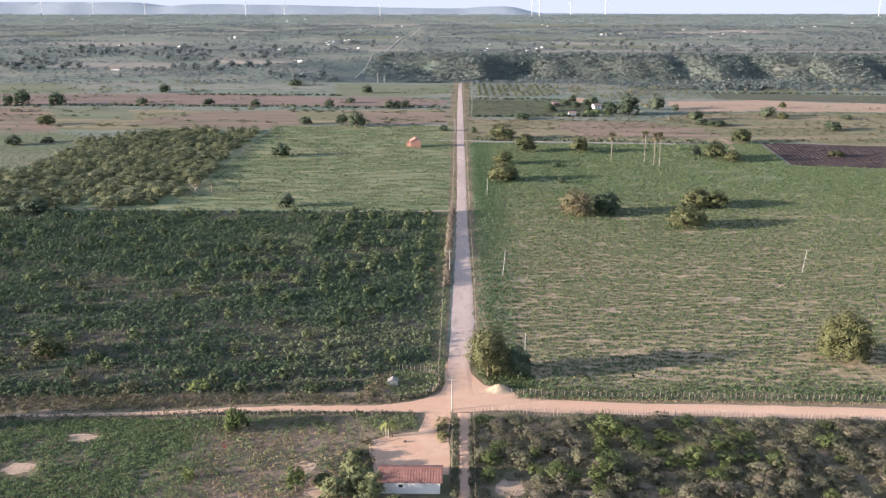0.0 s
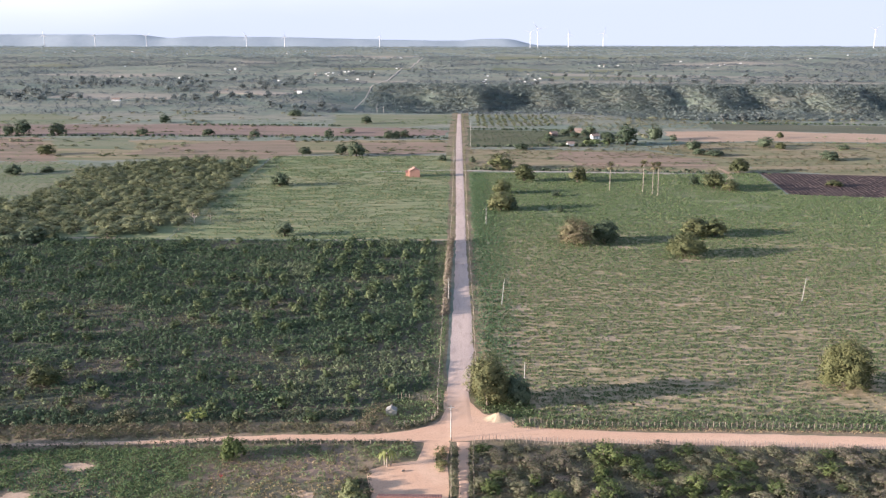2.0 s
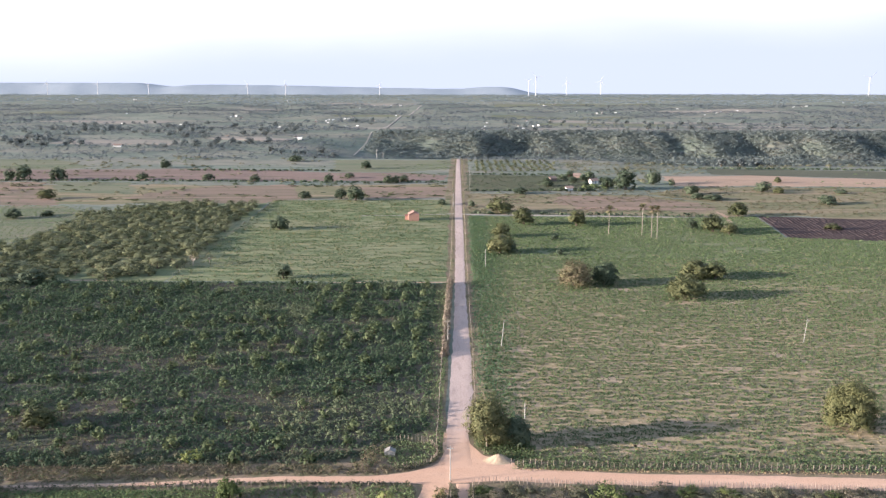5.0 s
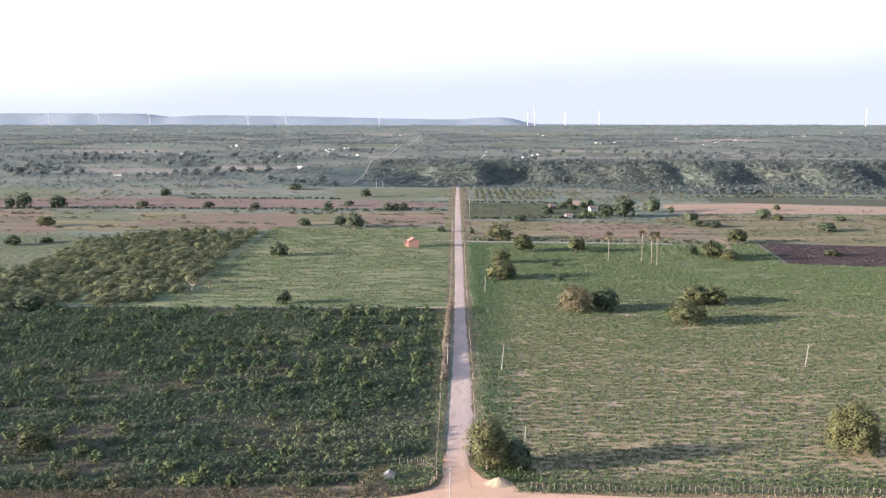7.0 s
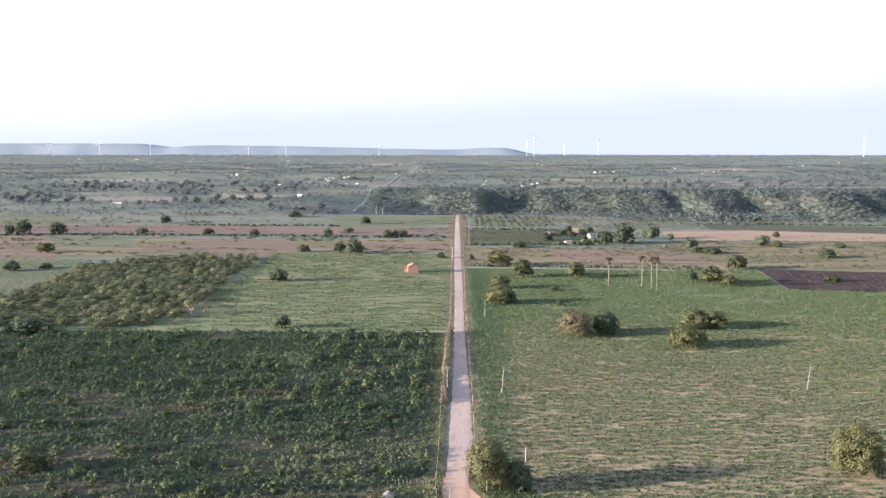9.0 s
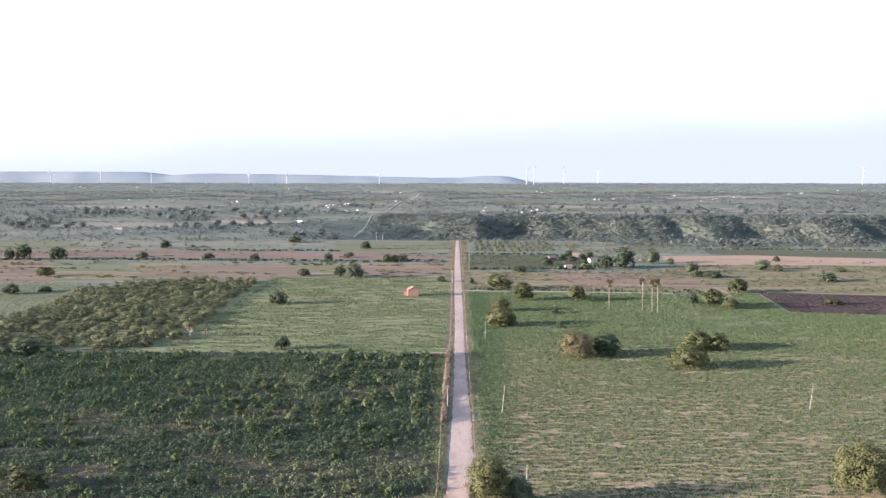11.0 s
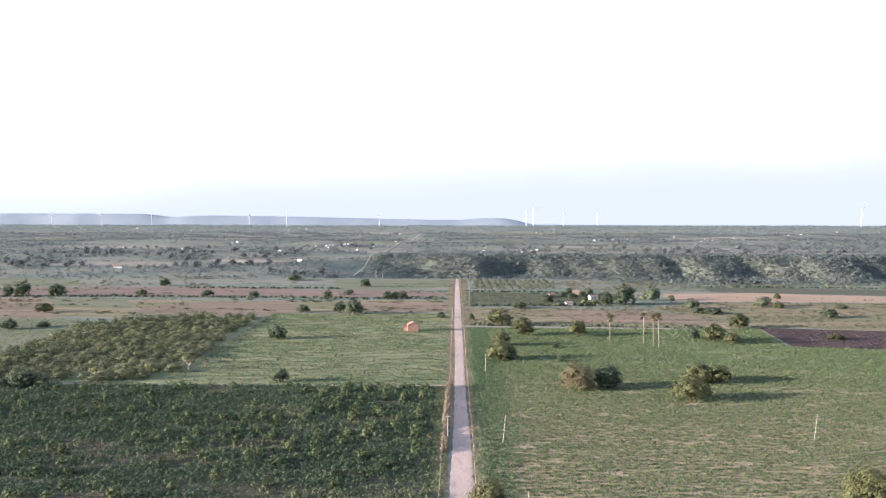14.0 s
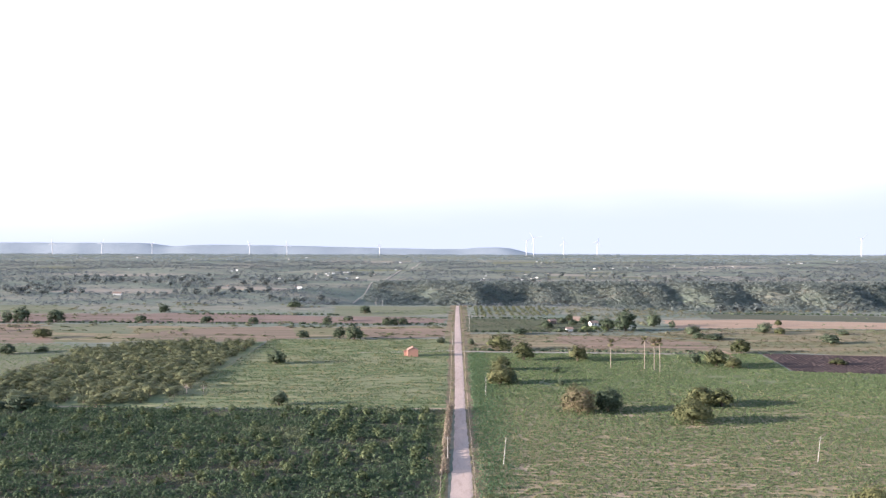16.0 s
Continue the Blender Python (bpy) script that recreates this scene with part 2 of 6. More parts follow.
# far wood and bluff leaves paled and blued: distance haze put into the colour
M_FARWOOD = foliage("haze_tinted_wood_leaf", (0.182, 0.222, 0.232), (0.25, 0.282, 0.285), 0.4)
M_BLUFF = foliage("haze_tinted_bluff_leaf", (0.145, 0.178, 0.165), (0.21, 0.232, 0.205), 0.35)
M_SCRUBGREEN = foliage("scrub_green_leaf", (0.075, 0.108, 0.042), (0.15, 0.178, 0.07), 0.3)
M_TWIG = foliage("dry_twig_scrub", (0.13, 0.117, 0.085), (0.225, 0.195, 0.145), 0.2, dry=(0.1, 0.11, 0.06), dry_share=0.25)
M_BRIGHT = foliage("bright_shrub_leaf", (0.155, 0.195, 0.062), (0.24, 0.27, 0.1), 0.25)
M_REDLEAF = foliage("red_leaf", (0.32, 0.07, 0.05), (0.42, 0.11, 0.08), 0.25)
M_BANANA = foliage("banana_leaf", (0.22, 0.25, 0.09), (0.36, 0.36, 0.15), 0.35)
M_HEAP = soil("heaped_dry_sand", (0.36, 0.285, 0.20), (0.42, 0.33, 0.235), (0.30, 0.24, 0.17), 0.2, 0.8, 3.0, bump=0.05)
M_VERGE = foliage("deep_green_grass", (0.058, 0.112, 0.062), (0.11, 0.17, 0.09), 0.3, 0.7)
# far trees carry the same painted haze, paler and bluer than leaves nearby
M_FARTREE = foliage("haze_tinted_tree_leaf", (0.158, 0.192, 0.192), (0.222, 0.25, 0.24), 0.45)
M_DULLGREEN = soil("dull_green_sward", (0.135, 0.157, 0.098), (0.176, 0.182, 0.12), (0.212, 0.187, 0.136), 0.012, 0.05, 0.8, (0.25, 2.4, 1), (0.5, 0.66))
M_BARK = plain("bark", (0.085, 0.066, 0.05), (0.13, 0.105, 0.08), 3.0, 0.9, 0.03)
M_PALEBARK = plain("pale_bark", (0.22, 0.19, 0.155), (0.29, 0.25, 0.21), 3.0, 0.9, 0.03)
M_BAREBARK = plain("bleached_bark", (0.36, 0.31, 0.255), (0.45, 0.39, 0.33), 3.0, 0.9, 0.03)
M_POST = plain("weathered_post", (0.185, 0.15, 0.12), (0.27, 0.225, 0.18), 3.0, 0.9, 0.02)
M_CONCRETE = plain("pole_concrete", (0.32, 0.31, 0.285), (0.38, 0.365, 0.335), 1.5, 0.85, 0.01)
M_WIRE = plain("galvanised_wire", (0.30, 0.29, 0.28), (0.36, 0.35, 0.33), 2.0, 0.6, 0.0)
M_WHITE = plain("white_limewash", (0.74, 0.73, 0.70), (0.80, 0.79, 0.77), 0.8, 0.85, 0.01)
M_CISTERN = plain("stained_plaster", (0.24, 0.235, 0.215), (0.30, 0.29, 0.265), 1.0, 0.85, 0.01)
M_ROOF = plain("clay_roof_tile", (0.185, 0.085, 0.068), (0.26, 0.13, 0.105), 1.2, 0.85, 0.02)
M_OLDROOF = plain("old_clay_tile", (0.185, 0.14, 0.118), (0.25, 0.19, 0.16), 0.6, 0.9, 0.02)
M_BRICK = plain("hollow_clay_brick", (0.33, 0.185, 0.14), (0.39, 0.225, 0.175), 1.0, 0.9, 0.02)
M_BRICKROOF = plain("new_clay_tile", (0.29, 0.17, 0.13), (0.35, 0.21, 0.165), 1.2, 0.85, 0.02)
M_DARK = plain("dark_opening", (0.03, 0.03, 0.03), (0.05, 0.045, 0.04), 2.0, 0.8, 0.0)
M_DOOR = plain("painted_door", (0.16, 0.24, 0.34), (0.20, 0.28, 0.38), 2.0, 0.6, 0.0)
# white turbines toned to grey-blue, haze painted into their colour
M_TURBINE = plain("haze_greyed_turbine", (0.46, 0.48, 0.52), (0.50, 0.52, 0.55), 0.2, 0.5, 0.0)
# haze over the hills painted in: blue-grey colour and a faint glow
M_HILL = soil("hazy_glow_hill", (0.20, 0.235, 0.265), (0.22, 0.255, 0.285), (0.185, 0.22, 0.25), 0.003, 0.02, 0.2)
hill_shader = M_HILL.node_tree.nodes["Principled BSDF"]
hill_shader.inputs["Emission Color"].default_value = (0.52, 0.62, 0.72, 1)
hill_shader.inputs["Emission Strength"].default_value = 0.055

# ---- mesh helpers ----
rng = np.random.default_rng(7)


def mesh_of(name, v, f, mats, index=None, smooth=False):
    """A mesh from arrays of vertices and of faces that all have the same number of corners."""
    v, f = np.asarray(v, float), np.asarray(f, int)
    me = bpy.data.meshes.new(name)
    me.vertices.add(len(v))
    me.vertices.foreach_set("co", v.ravel())
    k = f.shape[1]
    me.loops.add(f.size)
    me.loops.foreach_set("vertex_index", f.ravel())
    me.polygons.add(len(f))
    me.polygons.foreach_set("loop_start", np.arange(len(f)) * k)
    if index is not None:
        me.polygons.foreach_set("material_index", np.asarray(index, int))
    if smooth:
        me.polygons.foreach_set("use_smooth", np.ones(len(f), bool))
    for m in mats:
        me.materials.append(m)
    me.update(calc_edges=True)
    me.validate()
    return me


def inside(poly, pts):
    """Which of the points lie in the polygon."""
    x, y = pts[:, 0], pts[:, 1]
    hit = np.zeros(len(pts), bool)
    for (x0, y0), (x1, y1) in zip(poly, poly[1:] + poly[:1]):
        if y0 != y1:
            hit ^= ((y0 > y) != (y1 > y)) & (x < (x1 - x0) * (y - y0) / (y1 - y0) + x0)
    return hit


def smooth(a, b, v):
    u = np.clip((v - a) / (b - a), 0, 1)
    return u * u * (3 - 2 * u)


def wobble(x, y, s, seed=0):
    """A cheap smooth unevenness in -1..1 that needs no texture."""
    x, y = np.asarray(x) / s, np.asarray(y) / s
    return (np.sin(1.7 * x + 2.3 * y + seed) + np.sin(3.1 * x - 1.9 * y + 2 * seed) + np.sin(-2.2 * x + 4.3 * y + 3 * seed) + np.sin(5.3 * x + 1.1 * y + 5 * seed)) / 4


def lattice(x, y, seed=0):
    """Smooth value noise in 0..1 over a random lattice."""
    x, y = np.asarray(x, float), np.asarray(y, float)
    i, j = np.floor(x), np.floor(y)
    u, w = x - i, y - j
    u, w = u * u * (3 - 2 * u), w * w * (3 - 2 * w)

    def at(p, q):
        s = np.sin(p * 127.1 + q * 311.7 + seed * 74.7) * 43758.5453
        return s - np.floor(s)

    return (at(i, j) * (1 - u) + at(i + 1, j) * u) * (1 - w) + (at(i, j + 1) * (1 - u) + at(i + 1, j + 1) * u) * w


def height(x, y):
    """The land: level up to a crest, a wooded valley with a spurred bluff beyond it, then a plain that sinks away."""
    x, y = np.asarray(x, float), np.asarray(y, float)
    east = smooth(-210, 40, x)
    # spurs of the bluff: each comes forward slowly and falls back sharply on its east side
    s1 = smooth(-90, 16, x) * (1 - smooth(16, 66, x))
    s2 = smooth(120, 238, x) * (1 - smooth(238, 282, x))
    s3 = smooth(262, 317, x) * (1 - smooth(317, 370, x))
    s4 = smooth(372, 409, x) * (1 - smooth(409, 436, x))
    s5 = smooth(405, 470, x) * (1 - smooth(470, 540, x))
    edge = 1150 - 36 * (1.0 * s1 + 0.75 * s2 + 0.9 * s3 + 0.4 * s4 + 1.2 * s5) + 12 * wobble(x, y, 40, 3)
    bluff = smooth(edge - 44, edge + 48, y)
    crest = 875 - 62 * smooth(100, 230, x)
    valley = smooth(crest, crest + 75, y) * (1 - bluff)
    plain_z = np.interp(y, [0, 880, 1200, 4900], [0, 0, 6, -30])
    z = plain_z * smooth(880, 1200, y) - 24 * valley * east
    roll = 5 * wobble(x, y, 260, 1) + 3 * wobble(x, y, 120, 2)
    return z + roll * smooth(1250, 1800, y) * (1 - 0.6 * smooth(3000, 4800, y))


# ---- the ground: one sheet to the horizon ----
ys = np.concatenate([np.arange(-1200, 100, 100), np.arange(100, 860, 40), np.arange(860, 1260, 8), np.geomspace(1262, 4940, 70)])
xs = np.concatenate([-np.geomspace(4200, 760, 40), np.arange(-750, -120, 30), np.arange(-120, 700, 8), np.geomspace(705, 4200, 45)])
gx, gy = np.meshgrid(xs, ys)
gv = np.stack([gx, gy, height(gx, gy)], -1).reshape(-1, 3)
n = len(xs)
ii = (np.arange(len(ys) - 1)[:, None] * n + np.arange(n - 1)).ravel()
ground = new("ground", mesh_of("ground", gv, np.stack([ii, ii + 1, ii + n + 1, ii + n], 1), [M_GROUND], smooth=True))
tagged(ground, "dry green farmland with brown patches, level to the horizon", "ground", kind="structure")


def uneven(poly, step=5.0, jitter=1.2):
    """The outline of a field with a ragged edge."""
    out = []
    for (x0, y0), (x1, y1) in zip(poly, poly[1:] + poly[:1]):
        k = max(1, int(math.hypot(x1 - x0, y1 - y0) / step))
        for j in range(k):
            u = j / k
            x, y = x0 + (x1 - x0) * u, y0 + (y1 - y0) * u
            w = jitter if j else 0.0
            sway = 2.6 * jitter * math.sin(math.pi * u) if jitter >= 2.5 else 0.0
            out.append((x + w * float(wobble(x, y, 9, 1)), y + w * float(wobble(x, y, 7, 2)) + sway * float(wobble(x, y, 42, 5))))
    return out


def patch(name, poly, z, mat, label, jitter=1.2, category="field"):
    bm = bmesh.new()
    bm.faces.new([bm.verts.new((x, y, z)) for x, y in uneven(poly, 5.0, jitter)])
    bmesh.ops.triangulate(bm, faces=bm.faces[:])
    bmesh.ops.recalc_face_normals(bm, faces=bm.faces[:])
    for fc in bm.faces:
        if fc.normal.z < 0:
            fc.normal_flip()
    me = bpy.data.meshes.new(name)
    bm.to_mesh(me)
    bm.free()
    me.materials.append(mat)
    return tagged(new(name, me), label, category, kind="structure")


CASSAVA = [(-200, 346), (-120, 349), (-9, 348), (-7, 200), (-19, 184), (-99, 176.5), (-114, 176)]
ORCHARD = [(-236, 348), (-228, 405), (-216, 450), (-224, 530), (-187, 566), (-124, 572), (-119, 480), (-117, 390), (-119, 349)]
GREEN_L = [(-123, 585), (-6, 590), (-5, 352), (-118, 351), (-119, 470)]
PASTURE_R = [(6, 520), (150, 517), (174, 523), (167, 453), (225, 443), (96, 180.5), (12, 182.5), (6, 196)]
PLOUGH = [(176, 524), (262, 508), (225, 443), (169, 453)]
SOUTH_W = [(-100, 165), (-60, 167), (-20, 169.5), (-8, 169.5), (-9, 164), (-20, 158), (-20, 100), (-100, 100)]
SOUTH_E = [(3.2, 169.5), (40, 169), (95, 168), (95, 100), (3.5, 100)]
patch("field_green_pasture", GREEN_L, 0.03, M_GREEN, "green grazed pasture left of the sandy road")
patch("field_right_pasture", PASTURE_R, 0.03, M_PASTURE, "wide pasture with dry straw-coloured streaks")
patch("field_cassava_soil", CASSAVA, 0.03, M_CROPSOIL, "dark crop soil under rows of cassava")
patch("field_orchard_floor", ORCHARD, 0.02, M_GREEN, "grassy floor of a cashew orchard")
patch("field_bare_strip", [(-420, 770), (-372, 772), (-205, 783), (-107, 754), (-45, 753), (-10, 735), (-10, 702), (-41, 690), (-183, 697), (-420, 694)], 0.03, M_BROWN, "strip of bare pinkish brown soil", 3)
patch("field_straw", [(-420, 668), (-132, 664), (-8, 674), (-8, 600), (-120, 592), (-170, 560), (-240, 566), (-420, 560)], 0.02, M_STRAW, "dry straw-coloured fallow field", 4)
patch("field_left_green", [(-420, 350), (-420, 552), (-250, 556), (-226, 530), (-218, 450), (-230, 405), (-244, 362), (-238, 350)], 0.025, M_DULLGREEN, "green grassland beside an orchard", 2)
patch("field_dry_meadow", [(178, 556), (176, 526), (262, 510), (300, 520), (420, 600), (420, 650), (310, 658), (168, 662), (132, 620)], 0.015, M_STRAW, "dry meadow with scattered trees", 3)
patch("field_red_fallow", [(-176, 667), (-125, 668), (-107, 590), (-122, 580), (-158, 569), (-226, 596), (-205, 640)], 0.03, M_REDSOIL, "reddish streaked fallow field behind an orchard", 5)
patch("field_red_left", [(-365, 688), (-318, 680), (-296, 620), (-255, 560), (-420, 556), (-420, 688)], 0.03, M_REDSOIL, "reddish brown bare field with a few trees", 5)
patch("field_small_green", [(-312, 682), (-254, 684), (-222, 612), (-285, 625)], 0.035, M_DULLGREEN, "green patch among bare fields", 4)
patch("field_far_green", [(-480, 866), (-392, 866), (-330, 800), (-345, 775), (-410, 774), (-480, 800)], 0.03, M_DULLGREEN, "smooth green field before far woods", 3)
patch("field_green_meadow", [(-122, 866), (-8, 868), (-8, 790), (-45, 757), (-105, 758)], 0.03, M_DULLGREEN, "pale green meadow beside the road", 4)
patch("field_tan_fallow", [(-76, 654), (-10, 655), (-9, 600), (-60, 600)], 0.03, M_REDSOIL, "pale tan fallow beside the road", 3)
patch("field_bare_right", [(165, 730), (236, 740), (324, 716), (420, 690), (420, 655), (310, 664), (160, 668)], 0.02, M_PALESOIL, "bare pinkish field behind scattered trees", 3)
patch("field_dark_crop", [(6, 742), (112, 728), (96, 640), (6, 634)], 0.02, M_DARKCROP, "low dark green crop beside the road", 2)
patch("field_dark_strip", [(216, 790), (360, 772), (430, 740), (430, 692), (328, 720), (209, 746)], 0.03, M_DARKEARTH, "dark strip of earth behind the bare field", 2)
patch("field_dry_right", [(6, 622), (129, 615), (178, 556), (176, 526), (150, 521), (6, 530)], 0.02, M_STRAW, "dry fallow ground with low brush", 2)
patch("field_brown_fallow", [(70, 612), (126, 608), (162, 562), (150, 538), (84, 541), (60, 575)], 0.032, M_REDSOIL, "reddish brown fallow with low brush", 4)
patch("field_south_west", SOUTH_W, 0.02, M_WEEDS, "weedy ground with bare sandy spots", 1)
patch("field_bare_south", [(-54, 160), (-42, 167), (-24, 168.5), (-21, 158), (-21, 120), (-50, 120), (-48, 145)], 0.03, M_REDSOIL, "bare brownish ground beside a yard", 2.5)
patch("field_south_east", SOUTH_E, 0.02, M_WEEDS, "scrubby ground behind a stake fence", 1)
patch("field_west_verge", [(-9, 351), (-9, 700), (-8, 884), (-1, 884), (-1, 351)], 0.012, M_WEEDS, "weedy verge along the road", 0.6)
patch("field_east_verge", [(1, 200), (1, 884), (8, 884), (8, 540), (7, 200)], 0.012, M_WEEDS, "weedy verge along the road fence", 0.6)
patch("field_junction_verges", [(-120, 90), (-120, 182), (-20, 186), (-9, 204), (6, 204), (12, 186), (100, 184), (100, 90)], 0.01, M_WEEDS, "weedy verges round a road junction", 0.5)
patch("junction", [(-3.4, 198), (-3.5, 190), (-3.3, 185.4), (-4.1, 181.2), (-5.6, 179.2), (-7.8, 177.7), (-10.5, 176.2), (-14.5, 175), (-14.5, 172), (-6.6, 170.4), (2, 171.5), (15, 174), (12, 181.2), (5.5, 185), (2.8, 191)], 0.045, M_SANDX, "wide sandy road junction", 0.3, "road")
patch("field_road_verge", [(-9, 200), (-9, 348), (-3, 350), (-3, 190), (-6, 191)], 0.02, M_WEEDS, "green verge between road and crop", 0.4)


def bare_spot(x, y, w, d, z, mat, label):
    """Bare ground with a frayed outline."""
    ring = []
    for k in range(34):
        a = 2 * math.pi * k / 34
        q = 0.62 + 0.75 * float(lattice(2.2 * math.cos(a) + x, 2.2 * math.sin(a) + y, 17)) * float(lattice(5 * math.cos(a) + y, 5 * math.sin(a) + x, 18)) ** 0.5
        ring.append((x + w / 2 * q * math.cos(a), y + d / 2 * q * math.sin(a)))
    return patch("bare_patch", ring, z, mat, label, 0.3, "bare ground")


for x, y, w, d in [(-75, 158.7, 7, 4), (-29, 148, 5, 6), (-82, 146.5, 6, 5), (-25, 140, 6, 5), (9, 141.5, 6, 7), (20, 156, 6, 2.5), (22, 140, 6, 2.2)]:
    bare_spot(x, y, w, d, 0.035, M_BARE, "bare sandy patch among weeds")
THIN_SPOTS = [(19, 261, 9, 7), (14.5, 229, 10, 7), (95, 258, 9, 6), (76, 272, 8, 6), (41, 235, 11, 7), (78, 244.5, 10, 6), (75.5, 229, 9, 5), (44, 191, 9, 4), (12, 347, 9, 4), (66, 339, 18, 6), (84, 320, 13, 6), (99, 319, 10, 5), (54, 206, 9, 4)]
for x, y, w, d in THIN_SPOTS:
    bare_spot(x, y, w, d, 0.045, M_STUBBLE, "thin pale straw patch in a pasture")
patch("yard", [(-18, 158), (-14, 161), (-8.3, 162.5), (-7.3, 168), (-7, 172), (-1.7, 172), (-1.9, 146), (-15.5, 146)], 0.05, M_YARD, "swept bare sand yard of a farmhouse", 0.5, "yard")


def strip(name, mid, widths, z, mat, label, step=3.0, rough=0.25):
    """A dirt road along a line, with ragged edges and two worn wheel tracks pressed into it."""
    pts, wid = [], []
    for (a, wa), (c, wc) in zip(zip(mid, widths), zip(mid[1:], widths[1:])):
        k = max(1, int(math.dist(a, c) / step))
        for j in range(k):
            u = j / k
            pts.append((a[0] + (c[0] - a[0]) * u, a[1] + (c[1] - a[1]) * u))
            wid.append(wa + (wc - wa) * u)
    pts.append(mid[-1])
    wid.append(widths[-1])
    p = np.array(pts, float)
    d = np.gradient(p, axis=0)
    d /= np.linalg.norm(d, axis=1)[:, None]
    nrm = np.stack([d[:, 1], -d[:, 0]], 1)
    w = np.array(wid) / 2
    prof = [(-1.0, 0.02 - z), (-0.8, 0.008), (-0.5, 0.004), (-0.36, 0.0), (0.0, 0.008), (0.36, 0.0), (0.5, 0.004), (0.8, 0.008), (1.0, 0.02 - z)]
    rows = []
    for u, h in prof:
        q = p + nrm * (u * w)[:, None]
        if abs(u) == 1.0:
            q = q + nrm * (rough * wobble(p[:, 0], p[:, 1], 4, 3 + u) + rough * wobble(p[:, 0], p[:, 1], 1.7, 5 + u))[:, None]
        zz = height(q[:, 0], q[:, 1]) + z + h
        rows.append(np.c_[q, zz])
    v = np.stack(rows, 1).reshape(-1, 3)
    k = len(prof)
    i0 = (np.arange(len(p) - 1)[:, None] * k + np.arange(k - 1)).ravel()
    me = mesh_of(name, v, np.stack([i0, i0 + 1, i0 + k + 1, i0 + k], 1), [mat], smooth=True)
    return tagged(new(name, me), label, "road", kind="structure")


strip("road_main", [(0.4, 172), (0.1, 182), (-0.2, 196), (0.6, 213), (0.8, 234), (0.9, 259), (0.8, 290), (0.6, 327), (0.5, 350), (0.4, 440), (-0.2, 527), (-0.6, 656), (-0.9, 800), (-0.9, 886)],
      [7.0, 6.2, 5.3, 6.0, 6.1, 5.6, 4.8, 4.2, 4.1, 4.2, 4.4, 4.3, 3.5, 2.7], 0.066, M_SAND, "straight pale sandy road between fields")
# overgrown end of the track; its darker sand also stands in for shade
strip("track_west", [(-112, 167.5), (-95.5, 167.8), (-78, 168.7), (-61, 169.9), (-49, 171.4)],
      [1.0, 1.1, 1.5, 2.0, 2.2], 0.055, M_BARE, "half overgrown trodden track, darkened for shade", 2.0)
strip("road_cross_west", [(-88, 168.1), (-78, 168.7), (-61, 169.9), (-49, 171.4), (-37, 172.4), (-20, 172.6), (-8, 173.5), (0.5, 175.5)],
      [0.2, 0.7, 1.5, 2.1, 2.6, 3.0, 4.6, 7.0], 0.07, M_SANDX, "narrow sandy track crossing the main road", 2.0)
strip("road_cross_east", [(0.5, 175.5), (4.5, 177), (10.5, 175.8), (22.5, 174.4), (40, 173.4), (58, 173.2), (81, 172.5), (100, 171.5)],
      [7.0, 8.6, 6.8, 6.0, 5.5, 5.8, 5.6, 5.4], 0.074, M_SANDX, "wide sandy cross road")
strip("lane_south", [(1.0, 171), (1.0, 163), (1.1, 150), (0.9, 130), (0.6, 100)], [3.0, 2.1, 2.0, 2.3, 2.5], 0.06, M_SAND, "rutted lane beside the farmhouse yard", 2.0)
strip("branch_track_west", [(-58, 521), (-32, 523.5), (-3, 530)], [2.0, 2.6, 3.0], 0.06, M_GREYROAD, "pale sandy side track to a brick house", 3.0, 0.4)
strip("branch_track_east", [(2, 528), (30, 526), (61, 524.5), (126, 518.5)], [4.0, 3.2, 2.8, 2.2], 0.06, M_GREYROAD, "pale sandy side track along a pasture edge", 3.0, 0.4)
strip("curved_track", [(156, 540), (157.2, 524), (153.9, 505), (147, 488), (138, 469)], [1.5, 3.0, 3.4, 3.0, 1.5], 0.06, M_PALESOIL, "pale bare track curving round a tree", 2.0, 0.5)
strip("far_road", [(-117, 990), (-116, 1195), (-106, 1345), (-110, 1700), (-100, 2430)], [1.6, 1.8, 2.3, 3.2, 4.0], 0.5, M_GREYROAD, "far pale road climbing through scrub", 12.0)
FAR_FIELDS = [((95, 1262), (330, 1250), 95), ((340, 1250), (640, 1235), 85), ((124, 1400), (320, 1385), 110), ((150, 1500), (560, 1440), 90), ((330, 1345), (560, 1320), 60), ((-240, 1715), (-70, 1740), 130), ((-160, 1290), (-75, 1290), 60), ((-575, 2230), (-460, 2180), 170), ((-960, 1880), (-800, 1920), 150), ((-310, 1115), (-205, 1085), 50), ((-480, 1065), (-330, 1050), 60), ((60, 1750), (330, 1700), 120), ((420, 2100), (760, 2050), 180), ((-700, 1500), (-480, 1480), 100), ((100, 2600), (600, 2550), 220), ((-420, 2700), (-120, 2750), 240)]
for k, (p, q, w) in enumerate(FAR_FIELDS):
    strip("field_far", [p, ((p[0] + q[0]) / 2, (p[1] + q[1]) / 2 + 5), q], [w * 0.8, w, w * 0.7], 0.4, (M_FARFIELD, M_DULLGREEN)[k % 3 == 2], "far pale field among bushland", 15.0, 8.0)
strip("field_edge_path", [(-52, 350.2), (-40, 350), (-3, 351), (3.2, 351)], [0.5, 1.0, 1.1, 1.2], 0.06, M_BARE, "bare sandy path along a field edge", 3.0, 0.5)
strip("orchard_path", [(-160, 351.5), (-150, 352), (-138, 352)], [0.8, 1.8, 0.8], 0.06, M_BARE, "short bare path at an orchard edge", 3.0, 0.5)


